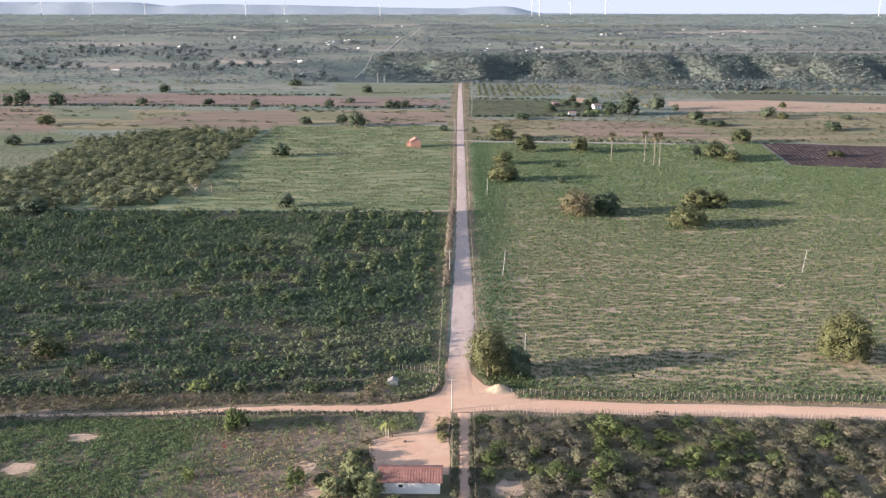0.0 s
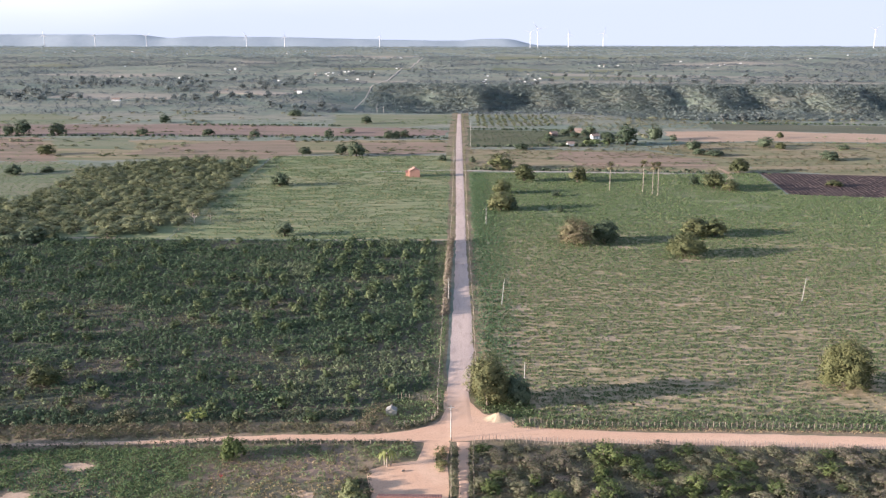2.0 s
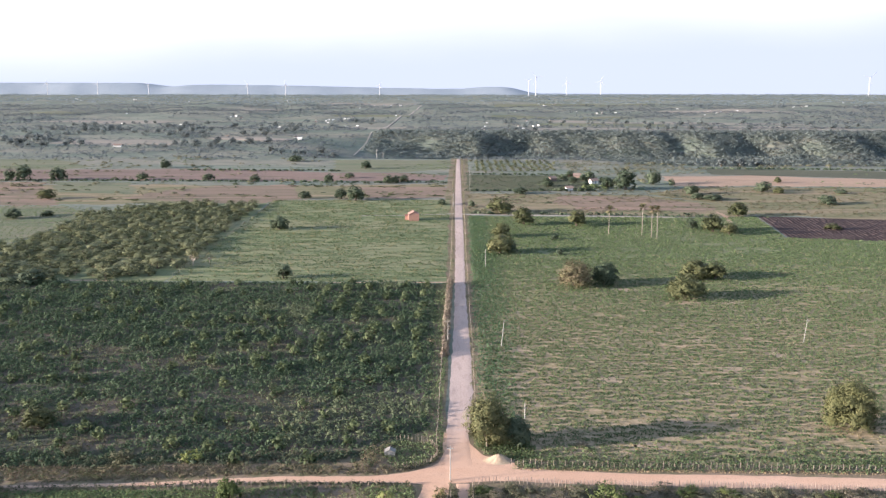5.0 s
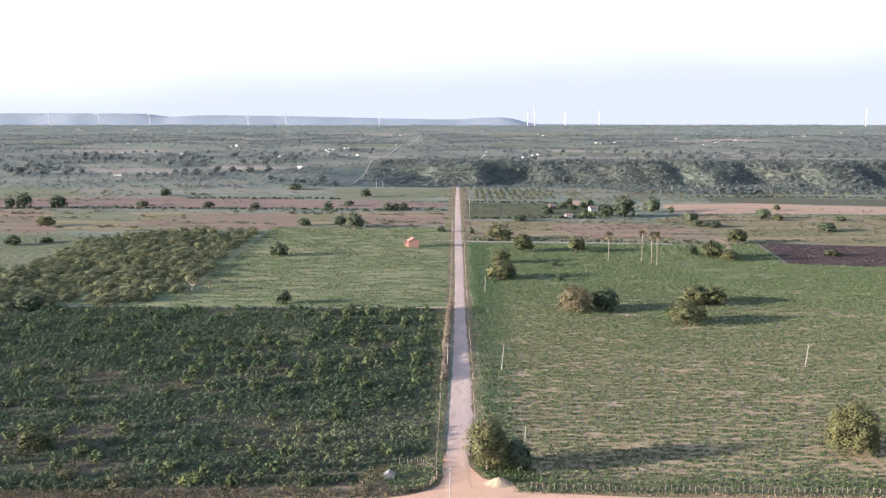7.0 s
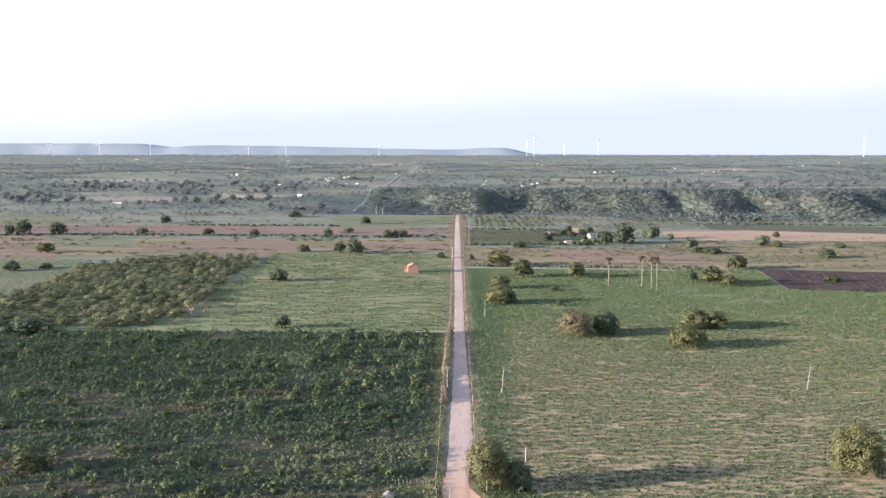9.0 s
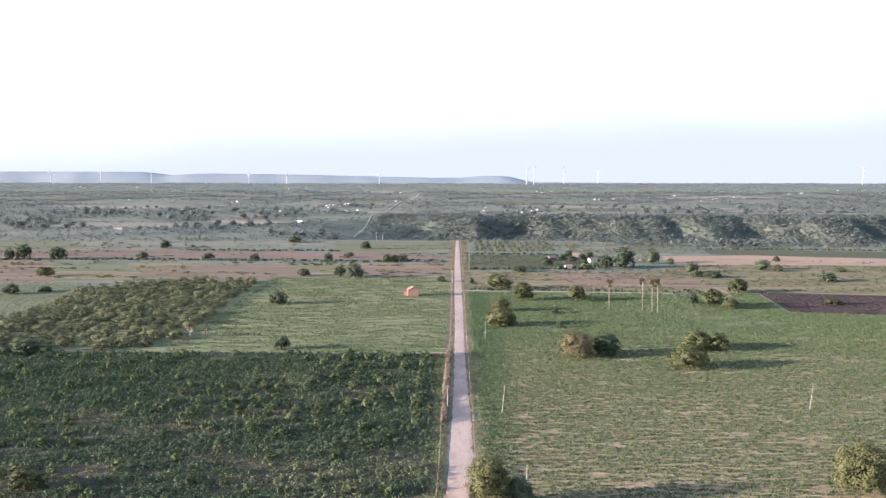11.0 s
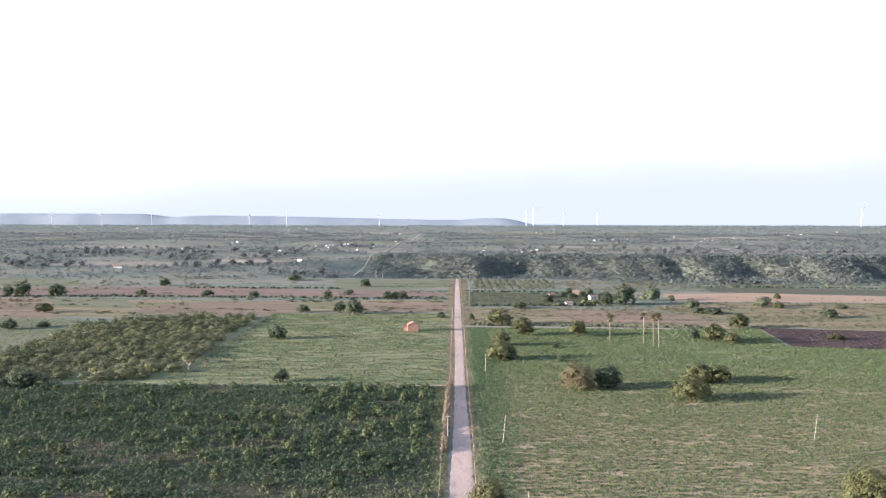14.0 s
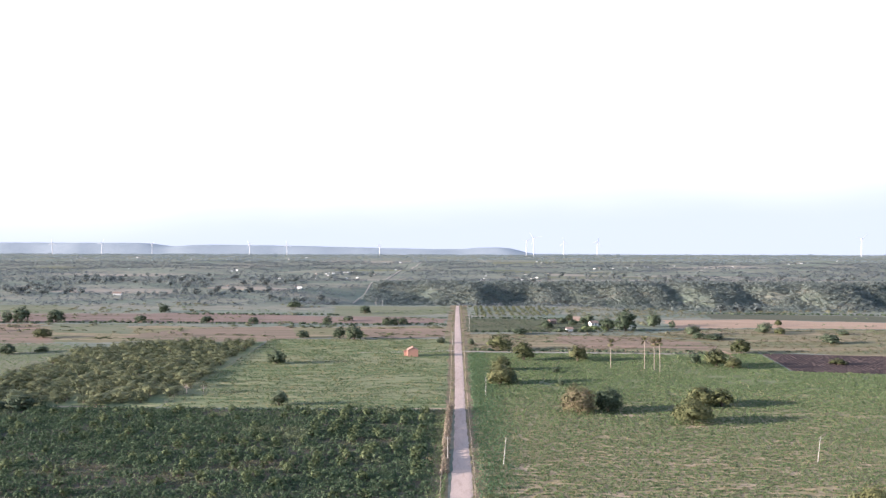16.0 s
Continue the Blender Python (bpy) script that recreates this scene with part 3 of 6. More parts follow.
# ---- plants: clouds of small leaf clumps ----
def frames(nv, r):
    """For each normal two tangents, turned at random."""
    nv = nv / np.maximum(np.linalg.norm(nv, axis=1), 1e-6)[:, None]
    a = r.normal(size=nv.shape)
    t1 = np.cross(nv, a)
    t1 /= np.maximum(np.linalg.norm(t1, axis=1), 1e-6)[:, None]
    return nv, t1, np.cross(nv, t1)


def leaf_quads(c, nv, size, r, slim=0.6):
    nv, t1, t2 = frames(nv, r)
    s = (size * r.uniform(0.6, 1.35, len(c)))[:, None]
    fold = nv * s * 0.12
    v = np.stack([c - t1 * s * 0.5, c + t2 * s * 0.5 * slim + fold, c + t1 * s * 0.5, c - t2 * s * 0.5 * slim + fold], 1).reshape(-1, 3)
    f = np.arange(len(c) * 4).reshape(-1, 4)
    return v, f


def crown_leaves(r, lobes, clumps, per, size, spread=0.155, low=-0.35):
    """Leaves in clumps on the skin of several lobes, so that the outline is uneven and has gaps."""
    lobes = np.array(lobes, float)
    area = lobes[:, 3] * lobes[:, 4]
    pick = r.choice(len(lobes), clumps, p=area / area.sum())
    d = r.normal(size=(clumps, 3))
    d /= np.linalg.norm(d, axis=1)[:, None]
    d[:, 2] = np.where(d[:, 2] < low, -d[:, 2], d[:, 2])
    rad = r.uniform(0.0, 1.0, clumps)[:, None] ** 0.22 * 1.04
    cc = lobes[pick, :3] + d * lobes[pick, 3:] * rad
    k = np.repeat(np.arange(clumps), per)
    off = r.normal(size=(len(k), 3)) * spread * np.array([1, 1, 0.75]) * lobes[pick][k][:, 3:].mean(1)[:, None]
    c = cc[k] + off
    nv = d[k] * 1.2 + 0.22 * off / (spread * lobes[pick][k][:, 3:].mean(1)[:, None]) + r.normal(size=c.shape) * 0.22
    return leaf_quads(c, nv, size, r)


def tube(bm, a, c, ra, rc, sides=7, root=None):
    """A tapered limb between two points, grown out of the vertex root where one is given; returns its tip."""
    a, c = Vector(a), Vector(c)
    q = (c - a).to_track_quat("Z", "Y")
    rings = []
    for p, r0 in ((a, ra), (c, rc)):
        rings.append([bm.verts.new(p + q @ Vector((math.cos(2 * math.pi * j / sides) * r0, math.sin(2 * math.pi * j / sides) * r0, 0))) for j in range(sides)])
    for j in range(sides):
        bm.faces.new((rings[0][j], rings[0][(j + 1) % sides], rings[1][(j + 1) % sides], rings[1][j]))
    tip = bm.verts.new(c)
    for j in range(sides):
        bm.faces.new((rings[1][j], rings[1][(j + 1) % sides], tip))
        if root is not None:
            bm.faces.new((rings[0][(j + 1) % sides], rings[0][j], root))
    if root is None:
        bm.faces.new(rings[0][::-1])
    return tip


def part(name, bm, mat, parent, label=""):
    """Links a bmesh as one mesh object under a thing or under a part."""
    me = bpy.data.meshes.new(name)
    bm.to_mesh(me)
    bm.free()
    me.materials.append(mat)
    ob = new(name, me)
    ob.parent = parent
    return tagged(ob, label)


def part_mesh(name, me, parent, label=""):
    ob = new(name, me)
    ob.parent = parent
    return tagged(ob, label)


def make_tree(name, seed, leaf, bark, w, h, clumps=60, per=14, leaf_size=0.6, trunk=0.3, lobes_n=5, flat=0.5, category="tree", label="", low=-0.7):
    """A tree of crown width w and height h: tapered trunk, limbs and a crown of leaf clumps."""
    r = np.random.default_rng(seed)
    root = new(name)
    tagged(root, label, category)
    up = h * (1 - trunk)
    lobes = [(0, 0, h * trunk + up * 0.48, w * 0.36, w * 0.36, up * 0.5)]
    for j in range(lobes_n):
        a = 2 * math.pi * (j + r.uniform(-0.3, 0.3)) / lobes_n
        q = w * r.uniform(0.2, 0.31)
        s = w * r.uniform(0.17, 0.25)
        lobes.append((q * math.cos(a), q * math.sin(a), h * trunk + up * r.uniform(0.3, 0.52), s, s, up * flat * r.uniform(0.34, 0.46)))
    for j in range(4):
        a = r.uniform(0, 6.28)
        lobes.append((w * 0.26 * math.cos(a), w * 0.26 * math.sin(a), h * trunk + up * 0.2, w * 0.2, w * 0.2, up * 0.2))
    bm = bmesh.new()
    lean = Vector((r.uniform(-0.03, 0.03) * w, r.uniform(-0.03, 0.03) * w, 0))
    base = max(0.05, 0.028 * h)
    fork = lean + Vector((0, 0, h * max(trunk, 0.16)))
    knee = tube(bm, (0, 0, -0.1), fork * 0.5, base * 1.25, base)
    crotch = tube(bm, fork * 0.5, fork, base, base * 0.85, root=knee)
    for lx, ly, lz, *_ in lobes:
        mid = fork.lerp(Vector((lx, ly, lz)), 0.55) + Vector((0, 0, 0.03 * h))
        bend = tube(bm, fork, mid, base * 0.6, base * 0.4, 5, crotch)
        tube(bm, mid, (lx, ly, lz), base * 0.4, base * 0.12, 5, bend)
    part("trunk", bm, bark, root)
    v, f = crown_leaves(r, lobes, clumps, per, leaf_size, low=low)
    v[:, 2] = np.maximum(v[:, 2], 0.04 * h)
    part_mesh("crown", mesh_of("crown", v, f, [leaf]), root)
    return root


def put(ob, x, y, w=1.0, h=1.0, turn=None, z=None):
    """Stands the first of a kind at a place."""
    ob.matrix_basis = Matrix.LocRotScale((x, y, float(height(x, y)) if z is None else z), Euler((0, 0, rng.uniform(0, 6.28) if turn is None else turn)), (w, w, h))
    return ob


def again(ob, x, y, w=1.0, h=1.0, label=""):
    """A copy of a prototype of unit size, of width w and height h."""
    s = ob.scale.copy()
    m = Matrix.LocRotScale((x, y, float(height(x, y))), Euler((0, 0, rng.uniform(0, 6.28))), (w / s.x, w / s.y, h / s.z))
    o = copy_thing(ob, m)
    if label:
        tagged(o, label)
    return o


class Kind:
    """Trees of one kind: a few prototypes of unit size, the first uses of which are the prototypes themselves."""

    def __init__(self, name, leaf, bark, label, group="", many=3, seed=1, **shape):
        self.protos, self.used, self.group = [], [False] * many, group
        for j in range(many):
            o = make_tree(name, seed + j, leaf, bark, 1.0, 1.0, label=label, **shape)
            if group:
                tagged(o, group=group)
            self.protos.append(o)
        self.turn = 0

    def add(self, x, y, h, w, label=""):
        j = self.turn % len(self.protos)
        self.turn += 1
        o = self.protos[j]
        if not self.used[j]:
            self.used[j] = True
            put(o, x, y, w, h)
            if label:
                tagged(o, label)
            return o
        return again(o, x, y, w, h, label)

# ---- crops, grass and scrub that nobody could count ----
def tufts(name, pts, mat, per, size, tall, spread, label, category, seed, up=0.6, slim=0.6, kind="stuff", loose=0.2):
    """Low plants at the given places, each of a few leaf clumps; tall and size may be arrays."""
    r = np.random.default_rng(seed)
    k = np.repeat(np.arange(len(pts)), per)
    tall = np.broadcast_to(np.asarray(tall, float), (len(pts),)) * r.uniform(0.7, 1.25, len(pts))
    size = np.broadcast_to(np.asarray(size, float), (len(pts),))
    spread = np.broadcast_to(np.asarray(spread, float), (len(pts),))
    d = r.normal(size=(len(k), 3))
    d[:, 2] = np.abs(d[:, 2]) * up / 0.6
    d /= np.linalg.norm(d, axis=1)[:, None]
    rad = spread[k] * r.uniform(0.75, 1.1, len(k))
    x, y = pts[k, 0] + d[:, 0] * rad, pts[k, 1] + d[:, 1] * rad
    z = height(x, y) + tall[k] * (0.18 + 0.78 * d[:, 2] * r.uniform(0.8, 1.1, len(k)))
    nv = d + r.normal(size=(len(k), 3)) * loose
    v, f = leaf_quads(np.c_[x, y, z], nv, size[k], r, slim)
    ob = new(name, mesh_of(name, v, f, [mat]))
    return tagged(ob, label, category, kind=kind)


def jittered(poly, dx, dy, jitter, r, keep=None):
    """Places in rows within a polygon."""
    p = np.array(poly)
    gx, gy = np.meshgrid(np.arange(p[:, 0].min(), p[:, 0].max(), dx), np.arange(p[:, 1].min(), p[:, 1].max(), dy))
    q = np.stack([gx.ravel(), gy.ravel()], 1)
    q = q + r.uniform(-jitter, jitter, q.shape) * np.array([dx, dy])
    q = q[inside(poly, q)]
    return q if keep is None else q[keep(q[:, 0], q[:, 1]) > r.uniform(0, 1, len(q))]


r1 = np.random.default_rng(11)
# cassava in rows along the road, thin and yellow on the drier patches
DRY_SPOTS = [(-45, 216, 11, 15), (-56, 203, 6, 7), (-80, 246, 13, 8), (-93, 207, 9, 9), (-106, 199, 12, 11), (-62, 262, 14, 6), (-110, 255, 16, 8), (-30, 292, 12, 6), (-88, 188, 20, 5)]


def dryness(x, y):
    """How dry the crop stands, 0 to 1: a few known spots with frayed edges."""
    d = np.zeros_like(x)
    for cx, cy, rx, ry in DRY_SPOTS:
        q = np.hypot((x - cx) / rx, (y - cy) / ry) + 0.9 * (lattice(x / 5, y / 4, 91) - 0.5) + 0.6 * (lattice(x / 2, y / 2, 92) - 0.5)
        d = np.maximum(d, 1 - smooth(0.6, 1.15, q))
    return d


cassava_at = jittered(CASSAVA, 2.0, 1.75, 0.42, r1, lambda x, y: np.clip(1.05 - 0.8 * dryness(x, y) - 0.6 * smooth(0.66, 0.88, lattice(x / 12, y / 3.0, 37)), 0.1, 1))
vigour = 0.6 * lattice(cassava_at[:, 0] / 7, cassava_at[:, 1] / 5, 35) + 0.4 * lattice(cassava_at[:, 0] / 22, cassava_at[:, 1] / 14, 36)
vigour = np.clip(vigour - 0.25 * dryness(cassava_at[:, 0], cassava_at[:, 1]), 0.08, 1)
drier = 0.5 * lattice(cassava_at[:, 0] / 30, cassava_at[:, 1] / 18, 31) + 0.3 * lattice(cassava_at[:, 0] / 9, cassava_at[:, 1] / 7, 32) + 0.45 * dryness(cassava_at[:, 0], cassava_at[:, 1]) > 0.56
for name, pick, leaf, label in (("cassava_plants", ~drier, M_CASSAVA, "dense dark green cassava plants in rows"), ("yellowing_cassava_plants", drier, M_CASSAVADRY, "yellowing cassava plants on drier spots")):
    vig = vigour[pick] * r1.uniform(0.75, 1.25, pick.sum())
    tufts(name, cassava_at[pick], leaf, 34, 0.3 + 0.32 * vig, 0.45 + 1.6 * vig, 0.55 + 0.85 * vig, label, "crop", 12, 0.6, 0.7, loose=0.2)
weeds_at = jittered(CASSAVA, 2.1, 1.9, 0.5, r1)
tufts("crop_weeds", weeds_at, M_GRASS, 6, 0.36, 0.35, 0.75, "green weeds between cassava rows", "weeds", 13)
dry_at = jittered(CASSAVA, 1.1, 1.0, 0.5, r1, lambda x, y: 0.75 * dryness(x, y))
tufts("dry_crop_weeds", dry_at, M_HEDGE, 8, 0.34, r1.uniform(0.3, 0.9, len(dry_at)), 0.5, "dry brown weeds on bare spots of a crop", "weeds", 61, 0.6)


# the pastures: scattered clumps of low growth with pale dry ground between
def dashes(poly, pitch, r, skip, deep=0.55, step=0.55):
    """Short broken rows of growth across a field."""
    p = np.array(poly)
    out = []
    for y in np.arange(p[:, 1].min(), p[:, 1].max(), pitch):
        x = p[:, 0].min() + r.uniform(0, 3)
        while x < p[:, 0].max():
            long, shift = r.uniform(1.2, 5.0) * pitch / 2.0, r.normal() * 0.25 * pitch
            thin = 0.55 * lattice(x / 13, y / 6, 3) + 0.45 * lattice(x / 60, y / 30, 4)
            if r.uniform() > skip + 1.5 * max(0.0, float(thin) - 0.47):
                n = max(2, int(long / step))
                u = np.linspace(0, long, n)
                out.append(np.stack([x + u, y + shift + deep * r.uniform(-1, 1, n) + 0.25 * np.sin(u * 1.3 + y)], 1))
            x += long + r.uniform(0.6, 1.6) * pitch / 2.0
    q = np.concatenate(out)
    return q[inside(poly, q)]


thinness = lambda x, y: 0.45 * lattice(x / 13, y / 7, 3) + 0.3 * lattice(x / 45, y / 24, 4) + 0.25 * lattice(x / 5, y / 4, 5)
clump_at, clump_step = [], 0.55
for y in np.arange(181, 523, 1.9):
    x = 6 + r1.uniform(0, 3)
    while x < 226:
        run, yy = r1.uniform(0.8, 3.2), y + r1.normal() * 0.42
        if r1.uniform() < 2.4 - 2.4 * float(thinness(x, y)):
            u = np.arange(0, run, clump_step)
            clump_at.append(np.stack([x + u, yy + 1.6 * lattice((x + u) / 6, y / 8 + 0 * u, 9) - 0.12 * u + r1.uniform(-0.22, 0.22, len(u))], 1))
        x += run + r1.uniform(0.7, 1.7)
clump_at = np.concatenate(clump_at)
clump_at = clump_at[inside(PASTURE_R, clump_at)]
worn = np.min([np.hypot((clump_at[:, 0] - x) / (w / 2), (clump_at[:, 1] - y) / (d / 2)) for x, y, w, d in THIN_SPOTS], axis=0)
clump_at = clump_at[smooth(0.0, 0.9, worn) > r1.uniform(0.0, 0.75, len(clump_at))]
lushly = smooth(280, 420, clump_at[:, 1] + 90 * (lattice(clump_at[:, 0] / 30, clump_at[:, 1] / 20, 8) - 0.5)) > r1.uniform(0, 1, len(clump_at))
near, far_p = clump_at[~lushly], clump_at[lushly]
big = r1.uniform(0.6, 1.2, len(near)) * (1.25 - 0.5 * thinness(near[:, 0], near[:, 1]))
tufts("pasture_clumps", near, M_GRASS, 11, 0.4, 0.56 * big, 0.55 * big, "short broken rows of low green pasture growth", "grass", 14, 0.5, 0.6, loose=0.25)
tufts("far_pasture_clumps", far_p, M_GRASS, 6, 0.52, r1.uniform(0.3, 0.75, len(far_p)), r1.uniform(0.45, 0.8, len(far_p)), "short broken rows of lush green pasture growth", "grass", 16, 0.5, 0.65, loose=0.2)
straw_at = jittered([(6, 400), (203, 400), (96, 180.5), (12, 182.5), (6, 196)], 1.9, 1.7, 0.5, r1, lambda x, y: np.clip(2.2 * thinness(x, y) - 0.5, 0.05, 1))
tufts("dry_pasture_tufts", straw_at, M_DRYGRASS, 4, 0.42, 0.16, 0.7, "dry straw-coloured grass between green clumps", "grass", 15, 0.9, 0.5)
low = jittered(PASTURE_R, 1.7, 1.5, 0.5, r1, lambda x, y: np.clip(1.5 - 1.8 * thinness(x, y), 0.05, 1) * (0.45 + 0.55 * smooth(250, 380, y)))
tufts("low_pasture_grass", low, M_GRASS, 4, 0.42, 0.16, 0.65, "low grass cover between the clumps", "grass", 56, 0.7, 0.55)
edge_p = jittered([(5, 198), (14, 198), (20, 300), (15, 520), (5, 520)], 1.3, 1.1, 0.5, r1, lambda x, y: np.clip(1.5 - (x - 5) / 11, 0.1, 1))
tufts("verge_grass", edge_p, M_VERGE, 6, 0.55, 0.75, 0.6, "deep green grass along a road fence", "grass", 17, 0.6, 0.5)
gl = dashes(GREEN_L, 3.0, r1, 0.24, 0.8, 0.9)
tufts("green_pasture_tufts", gl, M_LUSH, 7, 0.55, r1.uniform(0.25, 0.8, len(gl)), 0.65, "short green grass tufts", "grass", 18, 0.6, 0.65, loose=0.12)
gl2 = jittered(GREEN_L, 3.5, 2.0, 0.5, r1, lambda x, y: np.clip(0.5 + wobble(x, 2 * y, 22, 6), 0, 1))
tufts("green_pasture_dry_tufts", gl2, M_DRYGRASS, 3, 0.6, 0.25, 0.8, "pale dry grass tufts", "grass", 19, 1.0, 0.5)
gl3 = jittered(GREEN_L, 7, 6.5, 0.5, r1, lambda x, y: np.clip(0.5 + 0.6 * wobble(x, y, 40, 1), 0, 1))
tufts("pasture_bushlets", gl3, M_ORCHARD, 18, 0.55, 1.5, 0.9, "knee-high bushes dotted over a pasture", "bush", 20)
vg = jittered([(-9, 200), (-9, 348), (-4, 350), (-4, 188), (-6, 188)], 1.0, 0.9, 0.5, r1)
tufts("crop_verge_grass", vg, M_LUSH, 5, 0.45, 0.5, 0.5, "green grass between a fence and a crop", "grass", 47, 0.6)


def bushes(name, pts, mat, per, wide, tall, label, category, seed, leaf=0.2, level=0.0):
    """Bushes as uneven domes of leaf clumps that reach the ground."""
    r = np.random.default_rng(seed)
    N = len(pts)
    wide, tall = np.broadcast_to(wide, (N,)), np.broadcast_to(tall, (N,))
    sub = 6
    d = r.normal(size=(N * sub, 3))
    d /= np.linalg.norm(d, axis=1)[:, None]
    d[:, 2] = np.abs(d[:, 2])
    ks = np.repeat(np.arange(N), sub)
    cx = pts[ks, 0] + d[:, 0] * wide[ks] * 0.34
    cy = pts[ks, 1] + d[:, 1] * wide[ks] * 0.34
    cz = tall[ks] * (0.15 + 0.62 * d[:, 2])
    k = np.repeat(np.arange(N * sub), max(1, per // sub))
    o = r.normal(size=(len(k), 3)) * 0.5
    w = wide[ks][k]
    x, y = cx[k] + o[:, 0] * w * 0.26, cy[k] + o[:, 1] * w * 0.26
    z = np.maximum(cz[k] + o[:, 2] * tall[ks][k] * 0.24, 0.08)
    nv = d[k] + o * 0.5 + r.normal(size=o.shape) * 0.18 + np.array([0, 0, level])
    v, f = leaf_quads(np.c_[x, y, z + height(x, y)], nv, w * leaf, r, 0.6)
    return tagged(new(name, mesh_of(name, v, f, [mat])), label, category, kind="stuff")


# weeds round the farmhouse
BARE_SW = [(-75, 158.7, 4.5, 2.6), (-82, 146.5, 4.5, 4), (-29, 148, 3, 4), (-25, 140, 3.5, 3)]


def open_ground(x, y, spots):
    d = np.ones_like(x)
    for cx, cy, rx, ry in spots:
        d = np.minimum(d, smooth(0.55, 1.05, np.hypot((x - cx) / rx, (y - cy) / ry) + 0.5 * (lattice(x / 2, y / 2, 93) - 0.5)))
    return d


leafy = lambda x, y: np.clip(1.25 - 1.4 * smooth(0.52, 0.85, 0.6 * lattice((x + 0.4 * y) / 7, y / 6, 94) + 0.4 * lattice(x / 2.5, y / 2.5, 95)) - 1.0 * smooth(-60, -44, x) + 0.7 * smooth(161, 167, y), 0.06, 1) * open_ground(x, y, BARE_SW)
sw = jittered(SOUTH_W, 0.85, 0.8, 0.5, r1, leafy)
tufts("roadside_weeds", sw, M_LEAFY, 18, 0.36, r1.uniform(0.3, 1.1, len(sw)), 0.62, "leafy green weeds on sandy ground", "weeds", 21, 0.5, 0.36, loose=0.3)
sw4 = jittered(SOUTH_W, 1.0, 0.95, 0.5, r1, lambda x, y: np.clip(1.2 - 1.3 * smooth(-62, -50, x), 0, 1) * open_ground(x, y, BARE_SW))
tufts("low_green_weeds", sw4, M_VERGE, 5, 0.55, 0.22, 0.6, "low green weeds between leafier ones", "weeds", 65, 0.6)
sw2 = jittered(SOUTH_W, 1.1, 1.0, 0.5, r1, lambda x, y: (0.5 + 0.5 * wobble(x, y, 11, 7)) * open_ground(x, y, BARE_SW))
tufts("olive_weeds", sw2, M_YELLOW, 8, 0.32, 0.4, 0.5, "low olive weeds among green ones", "weeds", 22)
sw3 = jittered([(-54, 160), (-42, 166), (-24, 167.5), (-21, 158), (-21, 130), (-50, 130), (-48, 145)], 0.85, 0.75, 0.5, r1, lambda x, y: 0.5 + 0.8 * wobble(x, y, 6, 9))
tufts("pale_dry_grass", sw3, M_DRYGRASS, 6, 0.3, 0.3, 0.4, "pale dry grass on bare brownish ground", "grass", 60, 0.6)
# scrub south of the cross road: low cover, then shrubs standing over it
SCRUB_E = [(4, 169.2), (40, 168.8), (95, 167.8), (95, 130), (4, 130)]
BARE_SE = [(8.6, 142, 4, 4.5), (22, 140, 3.4, 1.4), (20, 156, 2.4, 1.2)]
se = jittered(SCRUB_E, 1.7, 1.6, 0.5, r1, lambda x, y: np.clip(1.5 - 1.0 * lattice(x / 6, y / 5, 96), 0.2, 1) * open_ground(x, y, BARE_SE))
bushes("thorn_scrub", se, M_SCRUB, 66, r1.uniform(1.4, 3.0, len(se)), r1.uniform(0.5, 1.5, len(se)), "low grey-green thorn scrub with bare twigs", "scrub", 23, 0.11)
se2 = jittered(SCRUB_E, 1.6, 1.5, 0.5, r1, lambda x, y: np.clip(2.0 * lattice(x / 8, y / 6, 97) - 0.5, 0.05, 1) * open_ground(x, y, BARE_SE))
tufts("scrub_dry_grass", se2, M_HEDGE, 9, 0.32, r1.uniform(0.3, 0.8, len(se2)), 0.6, "dry brown grass between thorn shrubs", "grass", 24, 0.6)


def along(line, step, r, jitter):
    out = []
    for a, c in zip(line, line[1:]):
        k = max(1, int(math.dist(a, c) / step))
        out += [(a[0] + (c[0] - a[0]) * u / k, a[1] + (c[1] - a[1]) * u / k) for u in range(k)]
    return np.array(out) + r.uniform(-jitter, jitter, (len(out), 2))


h1 = jittered([(-114, 169.3), (-95, 169.7), (-78, 170.6), (-61, 172.0), (-49, 173.6), (-37, 174.7), (-19, 175.1), (-13.7, 175.7), (-8.4, 178.2), (-9, 179), (-14, 178.3), (-50, 178), (-114, 176.5)], 1.0, 0.9, 0.5, r1)
tall1 = r1.uniform(0.35, 1.1, len(h1)) * (1 + 0.8 * smooth(-70, -50, h1[:, 0])) * smooth(0, 3, h1[:, 1] - np.interp(h1[:, 0], [-114, -61, -37, -8], [168, 171, 174, 175.5]))
pinkish = lattice(h1[:, 0] / 9, h1[:, 1] / 3, 61) > 0.52
for name, pick, leaf, label in (("roadside_brush", ~pinkish, M_HEDGE, "dry brown brush along a sandy track"), ("pale_roadside_brush", pinkish, M_PINKHEDGE, "pale pinkish dry brush along a sandy track")):
    bushes(name, h1[pick], leaf, 42, r1.uniform(1.0, 2.2, pick.sum()), tall1[pick], label, "brush", 25, 0.15)
h2 = along([(-112, 165.6), (-78, 166.6), (-60, 168.0), (-49, 169.4), (-37, 170.2), (-20, 170.2), (-9, 170.2)], 0.5, r1, 0.4)
bushes("verge_brush", h2, M_SCRUB, 36, r1.uniform(0.8, 1.4, len(h2)), r1.uniform(0.5, 1.3, len(h2)) * np.where(h2[:, 0] < -50, 1.9, 1.0), "low dry brush on a track verge", "brush", 26, 0.22)
